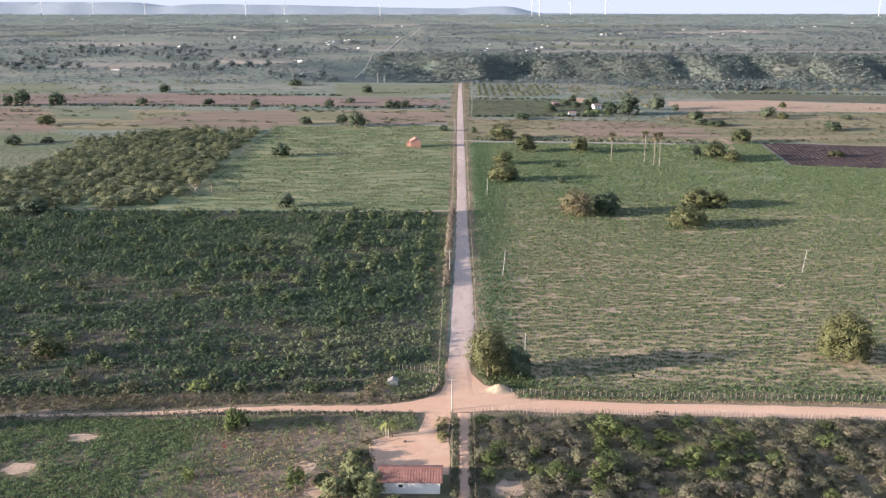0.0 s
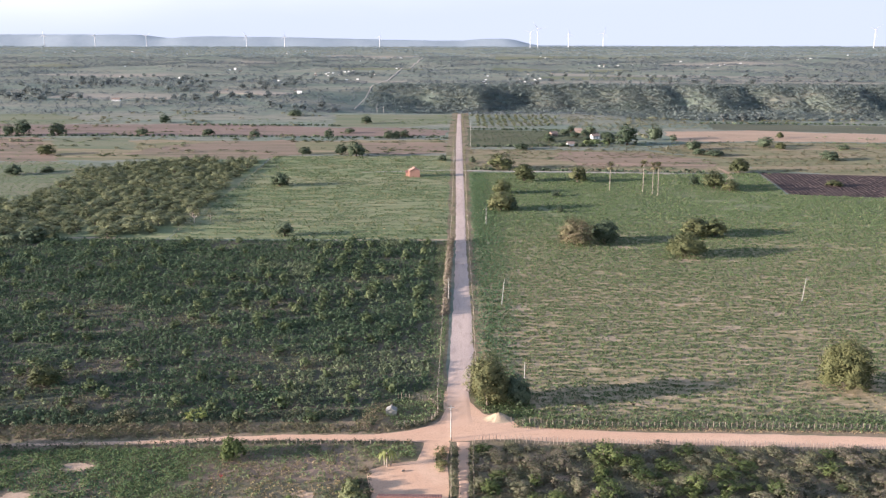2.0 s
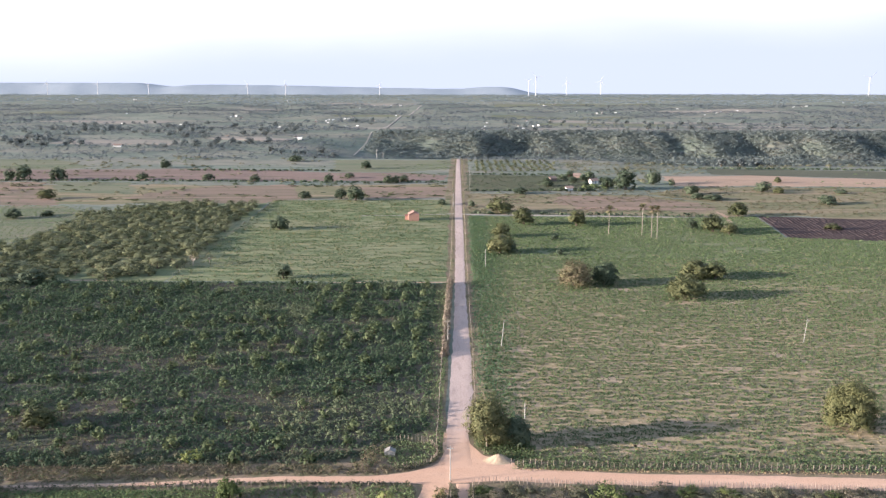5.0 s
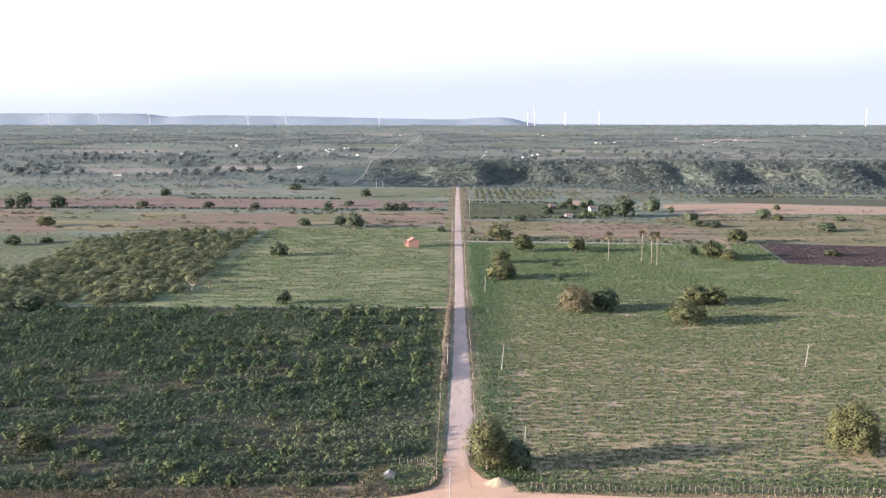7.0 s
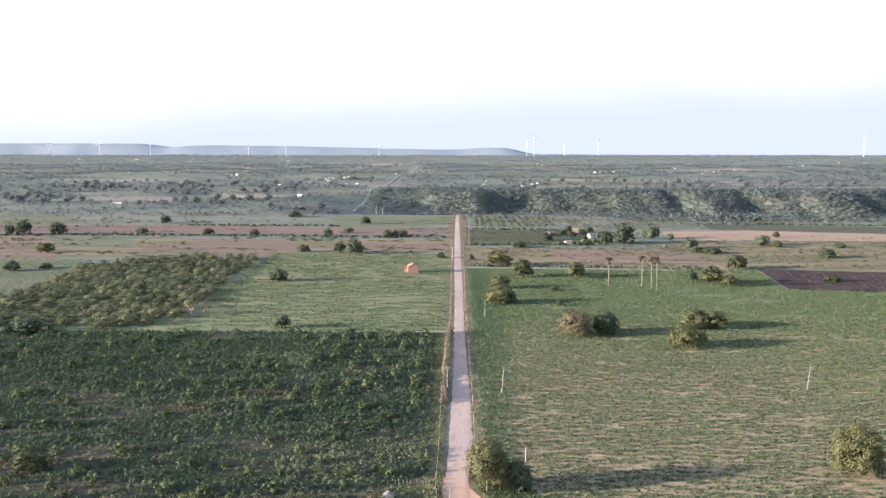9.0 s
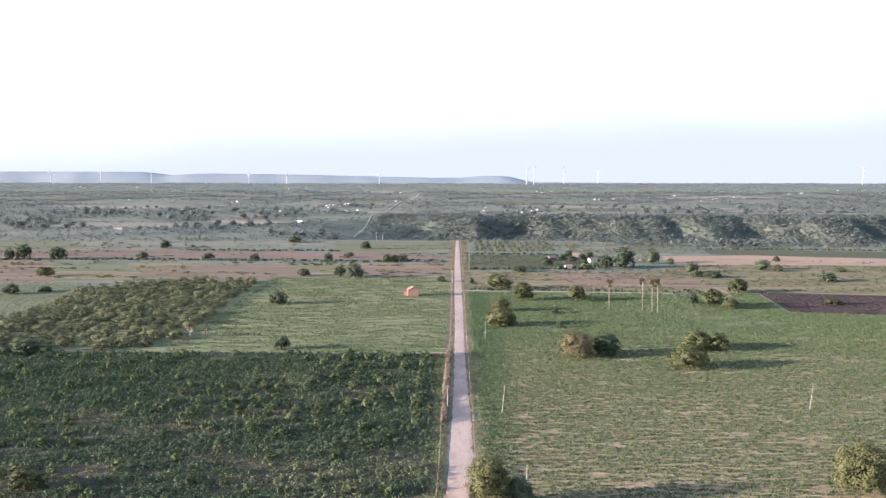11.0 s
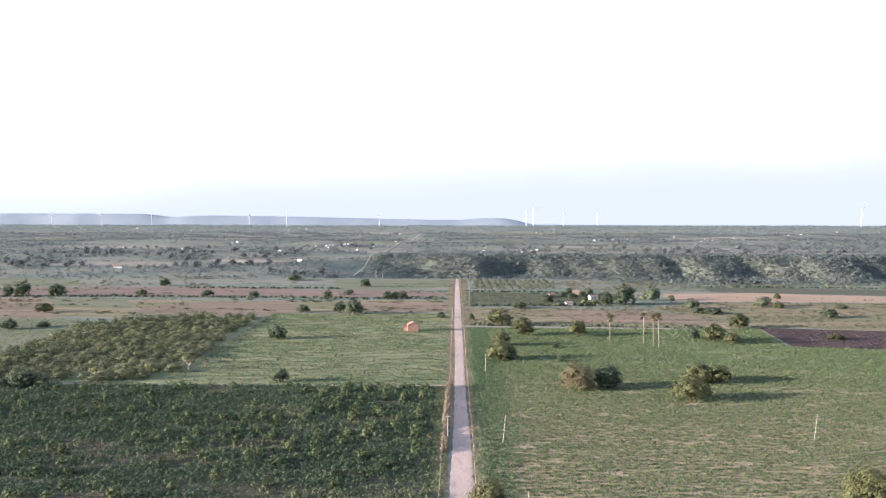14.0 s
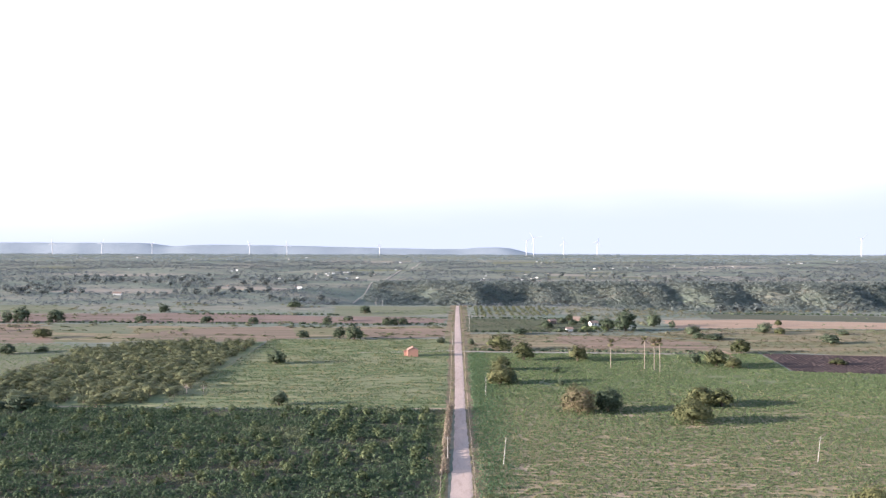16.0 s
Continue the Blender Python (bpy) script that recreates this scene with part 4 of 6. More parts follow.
h3 = along([(-4.0, 255), (-4.0, 290), (-3.4, 350)], 0.4, r1, 0.8)
tall3 = np.where(h3[:, 1] > 284, 3.3, np.where(h3[:, 1] < 272, 2.3, 1.2))
bushes("flowering_hedge", h3, M_PINKHEDGE, 150, r1.uniform(1.1, 1.7, len(h3)), tall3 * r1.uniform(0.7, 1.1, len(h3)), "pinkish brown hedge beside the road", "hedge", 27, 0.2)
h4 = along([(-3.6, 186), (-4.4, 215), (-4.0, 255)], 0.6, r1, 0.5)
tufts("road_verge_weeds", h4, M_LUSH, 8, 0.34, 0.7, 0.5, "green weeds on a road verge", "weeds", 28, 0.5)
h5 = along([(-3.0, 352), (-3.2, 440), (-4.2, 527), (-4.6, 656), (-3.8, 800), (-3.2, 880)], 1.2, r1, 0.6)
h6 = along([(4.0, 205), (4.2, 259), (3.7, 327), (3.4, 440), (3.2, 527), (3.2, 656), (2.6, 880)], 1.0, r1, 0.5)
fence_line = np.concatenate([h5, h6])
fence_line = fence_line[lattice(fence_line[:, 0] / 2, fence_line[:, 1] / 9, 29) > 0.35]
tufts("fence_line_brush", fence_line, M_SCRUB, 10, 0.36, r1.uniform(0.3, 1.6, len(fence_line)), 0.5, "low brush along the road fences", "brush", 29, 0.5)
h7 = along([(-20, 177), (-18.5, 181), (-18.6, 185), (-16, 189)], 0.3, r1, 1.5)
tufts("corral_brush", h7, M_HEDGE, 22, 0.34, 2.5, 0.75, "dry brush beside a corral", "brush", 30, 0.5)
crop_edge = along([(-20, 185), (-60, 181), (-110, 178)], 0.5, r1, 1.5)
bushes("field_edge_scrub", crop_edge, M_SCRUB, 40, r1.uniform(1.2, 2.6, len(crop_edge)), r1.uniform(0.7, 1.6, len(crop_edge)), "grey-green scrub at a crop edge", "scrub", 31, 0.18)
nv1 = jittered([(12, 178), (96, 177), (96, 186), (12, 189)], 0.8, 0.8, 0.5, r1, lambda x, y: np.clip(1.1 - smooth(182, 188.5, y) * 0.95, 0.1, 1))
tufts("pasture_edge_grass", nv1, M_LUSH, 6, 0.42, 0.6, 0.5, "green grass along a pasture fence", "grass", 49, 0.6)
ring = along([(-13.5, 177.4), (-9.2, 178.3), (-5.7, 180.7), (-4.4, 184), (-4.4, 187.8), (-6, 191.3)], 0.25, r1, 0.35)
bushes("corral_edge_brush", ring, M_SCRUB, 36, r1.uniform(0.7, 1.3, len(ring)), r1.uniform(0.4, 1.0, len(ring)), "low scrub along a curved corral fence", "brush", 59, 0.2)
nv2 = jittered([(-14, 178), (-9, 179.2), (-6, 182), (-5, 185), (-5, 188), (-7, 191), (-14, 192), (-18, 187)], 0.8, 0.8, 0.5, r1)
tufts("corral_grass", nv2, M_LUSH, 8, 0.42, 0.7, 0.5, "rank green grass in a corral", "grass", 50, 0.5)
nv3 = along([(-112, 177.5), (-60, 179.5), (-20, 182), (-18, 179)], 0.5, r1, 1.6)
bushes("crop_border_bushes", nv3, M_MANGO, 40, r1.uniform(1.2, 2.4, len(nv3)), r1.uniform(0.8, 1.8, len(nv3)), "dark bushes along a crop border", "bush", 51, 0.18)
nv4 = along([(2.9, 168), (2.9, 130)], 0.5, r1, 0.7)
nv5 = along([(-0.8, 168), (-0.6, 130)], 0.6, r1, 0.5)
bushes("lane_brush", np.concatenate([nv4, nv5]), M_SCRUB, 60, 1.5, np.r_[r1.uniform(0.6, 1.5, len(nv4)), r1.uniform(1.2, 2.2, len(nv5))], "scrub along a rutted lane", "brush", 52, 0.2)
nv6 = jittered([(13, 177.4), (96, 176.4), (96, 177.6), (13, 178.8)], 0.5, 0.5, 0.5, r1)
tufts("road_bank_grass", nv6, M_DRYGRASS, 5, 0.24, 0.2, 0.4, "dry pale grass on a road bank", "grass", 53, 0.9)
nv9 = along([(-3.6, 167), (-3.0, 158)], 0.3, r1, 0.9)
bushes("yard_hedge", nv9, M_YELLOW, 60, r1.uniform(1.2, 2.2, len(nv9)), r1.uniform(0.7, 2.0, len(nv9)), "yellow-green hedge beside a sandy yard", "hedge", 62, 0.16)
nv7 = along([(-18.5, 159), (-18, 150), (-17, 146)], 0.5, r1, 1.4)
bushes("yard_brush", nv7, M_HEDGE, 40, r1.uniform(1.0, 2.2, len(nv7)), r1.uniform(0.6, 1.8, len(nv7)), "dry brush round a sandy yard", "brush", 54, 0.2)
nv8 = jittered([(3.6, 191), (6, 186), (12, 182.4), (17, 184), (16, 196), (5, 199)], 0.6, 0.6, 0.5, r1)
tufts("tree_foot_grass", nv8, M_LUSH, 7, 0.4, 0.5, 0.45, "dark green grass under a junction tree", "grass", 55, 0.6)
# weeds over the fallow fields
fallow = [(-420, 560), (-420, 765), (-8, 765), (-8, 592), (-120, 592)]
fl = jittered(fallow, 6, 4.5, 0.5, r1, lambda x, y: np.clip(4.0 * (0.6 * lattice(x / 50, y / 12, 21) + 0.4 * lattice(x / 18, y / 5, 22)) - 2.2, 0.0, 1) * np.where((y > 696) & (x < -40), 0.15, 1))
bushes("fallow_weeds", fl, M_OLIVE, 36, r1.uniform(2.5, 7.5, len(fl)), r1.uniform(0.25, 0.7, len(fl)), "olive weeds over dry fallow ground", "weeds", 32, 0.16, 1.0)
fr = [(6, 530), (6, 640), (160, 665), (330, 660), (420, 600), (300, 500), (230, 520), (170, 528)]
fl2 = jittered(fr, 5.5, 4.2, 0.5, r1, lambda x, y: np.clip(3.4 * (0.6 * lattice(x / 40, y / 14, 23) + 0.4 * lattice(x / 14, y / 6, 24)) - 0.95, 0.0, 1))
bushes("dry_ground_weeds", fl2, M_HEDGE, 24, r1.uniform(1.5, 4.5, len(fl2)), r1.uniform(0.3, 1.1, len(fl2)), "mixed weeds and low brush on dry ground", "weeds", 33, 0.18, 1.0)
lf = jittered([(-420, 350), (-420, 555), (-240, 560), (-222, 530), (-207, 450), (-217, 362)], 3.5, 2.6, 0.5, r1)
tufts("left_grass", lf, M_LUSH, 8, 0.5, 0.35, 1.0, "green grass beyond an orchard", "grass", 34)


mid = jittered([(-430, 560), (-430, 890), (430, 830), (430, 520), (230, 500), (130, 530), (6, 535), (6, 625), (-6, 625), (-6, 560)], 6.5, 5.0, 0.5, r1, lambda x, y: np.clip(3.6 * (0.55 * lattice(x / 45, y / 16, 11) + 0.45 * lattice(x / 14, y / 7, 12)) - 1.75, 0, 1) * np.where((x < -40) & (y > 694) & (y < 775), 0.15, 1) * np.where((x < -105) & (y < 670), 0.4, 1) * np.where((x > 4) & (x < 112) & (y > 630) & (y < 750), 0.1, 1) * np.where((x > 160) & (y > 664) & (y < 790), 0.12, 1) * (np.abs(x) > 5))
cut = len(mid) // 2
order = r1.permutation(len(mid))
bushes("meadow_growth", mid[order[:cut]], M_LUSH, 36, r1.uniform(1.5, 5.5, cut), r1.uniform(0.4, 1.2, cut), "patchy green growth on open ground", "weeds", 57, 0.14, 1.0)
bushes("dry_growth", mid[order[cut:]], M_MANGO, 36, r1.uniform(1.5, 5.0, len(mid) - cut), r1.uniform(0.4, 1.4, len(mid) - cut), "patchy dark green growth on open ground", "weeds", 58, 0.14, 1.0)


dc = jittered([(8, 740), (110, 727), (96, 644), (8, 637)], 3.4, 3.0, 0.4, r1, lambda x, y: np.clip(1.4 - 1.2 * lattice(x / 16, y / 10, 28), 0.1, 1))
bushes("low_crop_growth", dc, M_MANGO, 18, r1.uniform(1.6, 3.2, len(dc)), r1.uniform(0.3, 0.8, len(dc)), "low dark green crop growth", "crop", 66, 0.22, 1.2)
# scrub along the valley's near edge and over the dry meadow
ve = jittered([(92, 738), (112, 730), (205, 748), (216, 792), (300, 782), (300, 830), (215, 800), (105, 868), (94, 860)], 6.0, 5.5, 0.5, r1, lambda x, y: np.clip(1.5 - 1.3 * lattice(x / 20, y / 14, 25), 0.15, 1))
bushes("valley_edge_scrub", ve, M_SCRUB, 42, r1.uniform(2.5, 6.5, len(ve)), r1.uniform(0.8, 2.6, len(ve)), "olive scrub along a valley edge", "scrub", 64, 0.14, 1.0)

# ---- far woods and bushland ----
def clump_stuff(name, pts, mat, per, wide, tall, label, seed, leaf=0.42, level=0.0):
    r = np.random.default_rng(seed)
    N = len(pts)
    wide, tall = np.broadcast_to(wide, (N,)), np.broadcast_to(tall, (N,))
    k = np.repeat(np.arange(N), per)
    d = r.normal(size=(len(k), 3))
    d /= np.linalg.norm(d, axis=1)[:, None]
    d[:, 2] = np.abs(d[:, 2]) * 0.9 - 0.1
    rad = r.uniform(0.6, 1.05, len(k))
    x = pts[k, 0] + d[:, 0] * wide[k] * 0.5 * rad
    y = pts[k, 1] + d[:, 1] * wide[k] * 0.5 * rad
    z = height(pts[k, 0], pts[k, 1]) + tall[k] * (0.35 + 0.62 * d[:, 2] * rad)
    v, f = leaf_quads(np.c_[x, y, z], d + np.array([0, 0, level]) + r.normal(size=d.shape) * 0.22, wide[k] * leaf, r, 0.75)
    return tagged(new(name, mesh_of(name, v, f, [mat])), label, "woodland", kind="stuff")


def spread_far(N, y0, y1, r, share):
    """Places over a fan of land, denser where share says so."""
    y = np.sqrt(r.uniform(y0 ** 2, y1 ** 2, N))
    x = (r.uniform(-0.62, 0.62, N)) * y
    k = share(x, y) > r.uniform(0, 1, N)
    p = np.stack([x[k], y[k]], 1)
    clear = np.abs(p[:, 0] - np.interp(p[:, 1], [990, 1195, 1345, 1700, 2430], [-117, -116, -106, -110, -100])) < 4 + p[:, 1] * 0.006
    clear &= (p[:, 1] > 985) & (p[:, 1] < 2450)
    for (x0, ya), (x1, yb), w in FAR_FIELDS:
        clear |= (p[:, 0] > x0) & (p[:, 0] < x1) & (np.abs(p[:, 1] - (ya + yb) / 2) < w * 0.42)
    return p[~clear | (r.uniform(0, 1, len(p)) < 0.06)]


r2 = np.random.default_rng(21)
w1 = spread_far(16000, 860, 1300, r2, lambda x, y: np.clip(0.5 + 0.4 * smooth(-60, 60, x) + 0.5 * wobble(x, 2 * y, 110, 3), 0.1, 1) * np.where((x < 0) & (x > -130) & (y < 960), 0.02, 1))
clump_stuff("valley_woods", w1, M_FARWOOD, 11, r2.uniform(2.5, 6.0, len(w1)), r2.uniform(1.8, 4.6, len(w1)), "woods on a valley side, leaves greyed for haze", 41, 0.34, 1.5)
wb = np.stack([r2.uniform(-112, 640, 14000), r2.uniform(1035, 1200, 14000)], 1)
wb = wb[(wb[:, 0] > -20) | (r2.uniform(0, 1, len(wb)) < 1.5 * lattice(wb[:, 0] / 22, wb[:, 1] / 18, 27) - 0.25 + 0.4 * smooth(-112, -20, wb[:, 0]))]
wb_wide = 4.8 + 5.2 * r2.uniform(0, 1, len(wb)) ** 2.2
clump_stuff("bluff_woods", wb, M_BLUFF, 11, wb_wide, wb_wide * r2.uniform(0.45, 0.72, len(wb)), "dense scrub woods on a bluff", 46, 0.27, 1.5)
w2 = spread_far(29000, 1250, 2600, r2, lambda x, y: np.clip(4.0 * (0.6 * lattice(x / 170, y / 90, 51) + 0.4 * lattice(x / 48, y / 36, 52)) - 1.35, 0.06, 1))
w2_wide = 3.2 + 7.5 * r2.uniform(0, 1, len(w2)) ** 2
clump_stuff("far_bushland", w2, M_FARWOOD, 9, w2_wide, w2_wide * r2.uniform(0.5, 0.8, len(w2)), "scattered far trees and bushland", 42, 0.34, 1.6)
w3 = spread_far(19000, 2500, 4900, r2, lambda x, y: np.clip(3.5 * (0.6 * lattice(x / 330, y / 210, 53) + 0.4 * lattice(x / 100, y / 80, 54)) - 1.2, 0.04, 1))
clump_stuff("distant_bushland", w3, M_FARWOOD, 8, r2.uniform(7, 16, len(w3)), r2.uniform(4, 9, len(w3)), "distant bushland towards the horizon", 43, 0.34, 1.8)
w4 = spread_far(2600, 600, 900, r2, lambda x, y: np.clip(0.1 + 0.8 * wobble(x, 3 * y, 90, 2), 0.0, 1) * np.where((np.abs(x) < 130) | ((x > 150) & (y < 780)), 0, 1))
clump_stuff("middle_bushland", w4, M_SCRUB, 34, r2.uniform(2.5, 6.0, len(w4)), r2.uniform(1.2, 3.0, len(w4)), "bushes between far fields", 44, 0.24, 0.8)
lines = np.concatenate([along([(8, 744), (60, 738), (112, 730)], 2.2, r2, 2.0), along([(-420, 690), (-230, 692), (-90, 683), (-8, 684)], 3.0, r2, 2.0), along([(-240, 770), (-120, 768), (-100, 762)], 2.5, r2, 3), along([(6, 634), (110, 640)], 2.5, r2, 2), along([(6, 529), (60, 527), (150, 520)], 3.0, r2, 1.5), along([(210, 792), (420, 775)], 2.5, r2, 3)])
clump_stuff("field_hedges", lines, M_MANGO, 16, r2.uniform(2, 4, len(lines)), r2.uniform(1.0, 2.2, len(lines)), "dark hedge lines between fields", 45)

# ---- trees ----
DARK = Kind("tree", M_MANGO, M_BARK, "dark green broad tree standing in a field", many=4, seed=100, clumps=150, per=12, leaf_size=0.095, trunk=0.04, flat=0.8)
OLIVE = Kind("tree", M_OLIVE, M_BARK, "olive green spreading tree in a pasture", many=4, seed=120, clumps=210, per=14, leaf_size=0.075, trunk=0.1, flat=0.7)
YELLOW = Kind("tree", M_OLIVE, M_BARK, "yellowish green tree in a dry field", many=2, seed=140, clumps=160, per=13, leaf_size=0.09, trunk=0.08, flat=0.65)
RUST = Kind("tree", M_RUST, M_PALEBARK, "sparse brownish tree in a field", many=2, seed=160, clumps=50, per=10, leaf_size=0.07, trunk=0.15, flat=0.6)
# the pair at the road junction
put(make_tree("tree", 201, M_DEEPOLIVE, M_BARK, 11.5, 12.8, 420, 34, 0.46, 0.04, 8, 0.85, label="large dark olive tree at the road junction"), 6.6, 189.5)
put(make_tree("tree", 202, M_MANGO, M_BARK, 8.0, 6.8, 260, 28, 0.42, 0.04, 6, 0.8, label="low dark spreading tree beside the junction tree"), 13.0, 191.0)
put(make_tree("tree", 203, M_YELLOW, M_BARK, 13.4, 12.2, 500, 32, 0.45, 0.03, 8, 0.85, label="large yellowish green tree in the pasture"), 92.6, 202.0)
put(make_tree("tree", 204, M_RUST, M_BARK, 15.5, 10.8, 400, 26, 0.5, 0.03, 8, 0.8, label="broad brownish tree in the pasture"), 45.5, 344.5)
put(make_tree("tree", 205, M_MANGO, M_BARK, 12, 9.6, 320, 26, 0.55, 0.03, 7, 0.8, label="dark green tree beside a brownish tree"), 58.0, 348)
put(make_tree("tree", 206, M_OLIVE, M_BARK, 15, 8.6, 400, 26, 0.52, 0.1, 8, 0.7, label="olive spreading tree with a pale sandy patch below"), 84.4, 326)
for x, y, h, w in [(97.1, 360, 7.2, 13), (104.8, 358.5, 6.8, 9.5), (19.0, 411, 8.6, 13), (21.5, 453, 7.1, 10), (35.6, 491, 9.6, 12), (64.7, 488, 8.6, 10.5), (134.6, 470, 9.0, 11.5), (140.8, 462, 6.0, 8.5)]:
    OLIVE.add(x, y, 1.05 * h, 1.12 * w, "olive green spreading tree in a pasture")
for x, y, h, w in [(25.1, 534, 9.0, 17), (163.9, 523, 7.8, 12.5), (223, 626, 4.8, 8), (244, 688, 4.4, 6), (201, 478, 3.4, 9)]:
    YELLOW.add(x, y, 1.05 * h, 1.12 * w, "yellowish green tree in a dry field")
for x, y, h, w in [(24, 412, 6.5, 8), (125.8, 479, 5.9, 7.3), (46.6, 407, 3.2, 3.6), (48.2, 446, 2.9, 5.1), (-11, 567, 4.1, 6.4), (7.9, 560, 4, 4.6), (161.8, 622, 7.6, 11.7), (159.4, 597, 4.6, 9.7), (168.5, 592, 4.2, 14), (216, 637, 7.4, 13.9), (147, 677, 11.8, 12.7), (120, 645, 15, 17), (159, 670, 5.2, 5.9), (66, 665, 5.2, 10), (42.7, 622, 4.8, 12), (236, 574, 6.3, 14), (267, 627, 3.2, 9.4), (108, 650, 9, 10), (88, 690, 4.5, 8), (97, 700, 5, 7), (110, 684, 5.5, 7), (82, 706, 4.5, 8), (68, 694, 3.5, 6), (104, 715, 6, 9), (86, 634, 3, 5), (72, 636, 3, 6), (95, 672, 3, 6), (90, 728, 5, 8), (118, 676, 5, 8)]:
    DARK.add(x, y, h, w, "dark green broad tree standing in dry ground")
for x, y, h, w in [(-71.7, 357, 6.0, 8.1), (-97, 474, 7.8, 11), (-78.9, 593, 7.3, 9.7), (-68.6, 586, 10.3, 13), (-103.7, 595, 5, 9.8), (-100.8, 689, 6.7, 8.2), (-87.8, 715, 4.2, 9.9), (-54, 680, 6.6, 9), (-48.5, 681, 6.0, 8), (-43, 697, 5, 8.3), (-82, 785, 7.1, 10.8), (-160, 695, 4.5, 9.6), (-197, 698, 5.4, 11)]:
    DARK.add(x, y, h, w, "dark green round tree beside a field")
for x, y, h, w in [(-250, 700, 6.4, 10.6), (-261, 790, 7.2, 11.9), (-156, 851, 6.6, 14.9), (-315, 696, 10, 15), (-353, 695, 9.5, 10), (-342, 696, 12.2, 15), (-258, 508, 6, 11), (-243, 518, 3.1, 8.6), (-170, 346, 6, 11.7), (-177, 342, 3.9, 6.7)]:
    DARK.add(x, y, h, w, "dark green tree among bare fields")
for x, y, h, w in [(-276, 590, 6.2, 14.2), (-99.5, 199, 5.2, 8.2)]:
    OLIVE.add(x, y, h, w, "olive green spreading bush")
for x, y, h, w, k in [(-116.2, 381, 6.9, 8.4, 270), (-110, 384.5, 5.4, 5.4, 271)]:
    put(make_tree("tree", k, M_RUST, M_BAREBARK, w, h, 46, 7, 0.34, 0.3, 8, 0.9, label="nearly leafless tree with pale trunk and limbs", low=-0.2), x, y)
for x, y, h, w in [(-160, 362, 3, 5), (-8.5, 268, 2.4, 3)]:
    RUST.add(x, y, h, w, "sparse leafless-looking tree with pale trunk")
put(make_tree("tree", 207, M_SCRUBGREEN, M_BARK, 5.6, 4.8, 110, 24, 0.42, 0.02, 6, 0.9, label="dense round green tree on a verge", low=-0.6), -45.2, 162.9)
put(make_tree("tree", 208, M_SCRUBGREEN, M_PALEBARK, 4.8, 5.0, 110, 22, 0.3, 0.22, 5, 0.85, label="small yellow-green tree near the yard"), -28.8, 139.8)
put(make_tree("shrub", 209, M_BRIGHT, M_BARK, 5.8, 2.4, 70, 20, 0.3, 0.05, 6, 0.6, "shrub", "bright green shrub at a crop edge"), -57.8, 181)
for j, (x, y, h, w) in enumerate([(-18.2, 142.2, 3.9, 6.8), (-15.4, 137.0, 4.2, 6.2), (-21.6, 138.5, 3.6, 6.2), (-19.4, 147.0, 2.6, 4.4), (-19.8, 151.4, 2.0, 3.8), (-14.9, 140.6, 3.9, 5.0), (-11.0, 133.5, 3.0, 4.8), (-24.4, 142.5, 1.9, 3.8)]):
    put(make_tree("shrub", 220 + j, M_ORCHARD, M_BARK, w, h, 130, 26, 0.34, 0.02, 6, 0.8, "shrub", "leafy shrub crowding a farmhouse corner"), x, y)

for x, y, w, h in [(99, 654, 9, 3.4), (106, 652, 8, 3.0), (92, 652, 7, 2.6)]:
    put(make_tree("shrub", 240 + int(x), M_LUSH, M_BARK, w, h, 90, 16, 0.6, 0.02, 6, 0.8, "shrub", "bright green bushy shrub near a far farmhouse"), x, y)
put(make_tree("shrub", 261, M_BRIGHT, M_BARK, 2.4, 2.6, 40, 18, 0.26, 0.03, 4, 0.95, "shrub", "yellow-green bushy shrub among dry weeds"), -48.9, 143.6)
put(make_tree("shrub", 262, M_SCRUB, M_BARK, 6.4, 2.6, 80, 20, 0.32, 0.03, 6, 0.8, "shrub", "grey-green spreading shrub at a crop edge"), -72.5, 180.6)
put(make_tree("shrub", 263, M_SCRUB, M_BARK, 5.2, 2.2, 70, 20, 0.32, 0.03, 6, 0.8, "shrub", "grey-green spreading shrub at a crop edge"), -85.0, 183.5)
# unseen trees west of the track, added to shade its narrow end
for x, y, h, w in [(-112, 160.4, 8.6, 8.0), (-121, 158.2, 11.5, 8.5)]:
    DARK.add(x, y, h, w, "unseen dark green tree shading a sandy track")

# shrubs of the scrub south of the cross road
THORN = Kind("shrub", M_TWIG, M_PALEBARK, "grey-brown twiggy thorn shrub in dry scrub", "scrub shrubs", 3, 500, clumps=90, per=12, leaf_size=0.075, trunk=0.03, flat=0.9, category="shrub")
GREYSHRUB = Kind("shrub", M_SCRUB, M_PALEBARK, "grey-green leafy shrub in dry scrub", "scrub shrubs", 3, 510, clumps=95, per=12, leaf_size=0.075, trunk=0.03, flat=0.9, category="shrub")
GREENSHRUB = Kind("shrub", M_SCRUBGREEN, M_BARK, "olive green bushy shrub in dry scrub", "scrub shrubs", 3, 520, clumps=85, per=13, leaf_size=0.07, trunk=0.03, flat=0.95, category="shrub")
r5 = np.random.default_rng(55)
for x, y, h, w in [(27.4, 147.4, 4.6, 6.6), (44.2, 151.6, 4.4, 5.8), (29.0, 163.2, 4.6, 7.6), (27.1, 156.0, 3.0, 2.6), (59.0, 150.0, 3.6, 5.2), (72, 158, 3.4, 5.0), (5.6, 150.5, 2.8, 3.8), (5.2, 144, 3.2, 3.6), (14.5, 153.5, 2.4, 3.6), (17.5, 145.0, 3.4, 5.0)]:
    GREENSHRUB.add(x, y, h, w)
THORN.add(27.8, 190.5, 1.3, 3.6, "dry brown shrub in the shade of a tree")
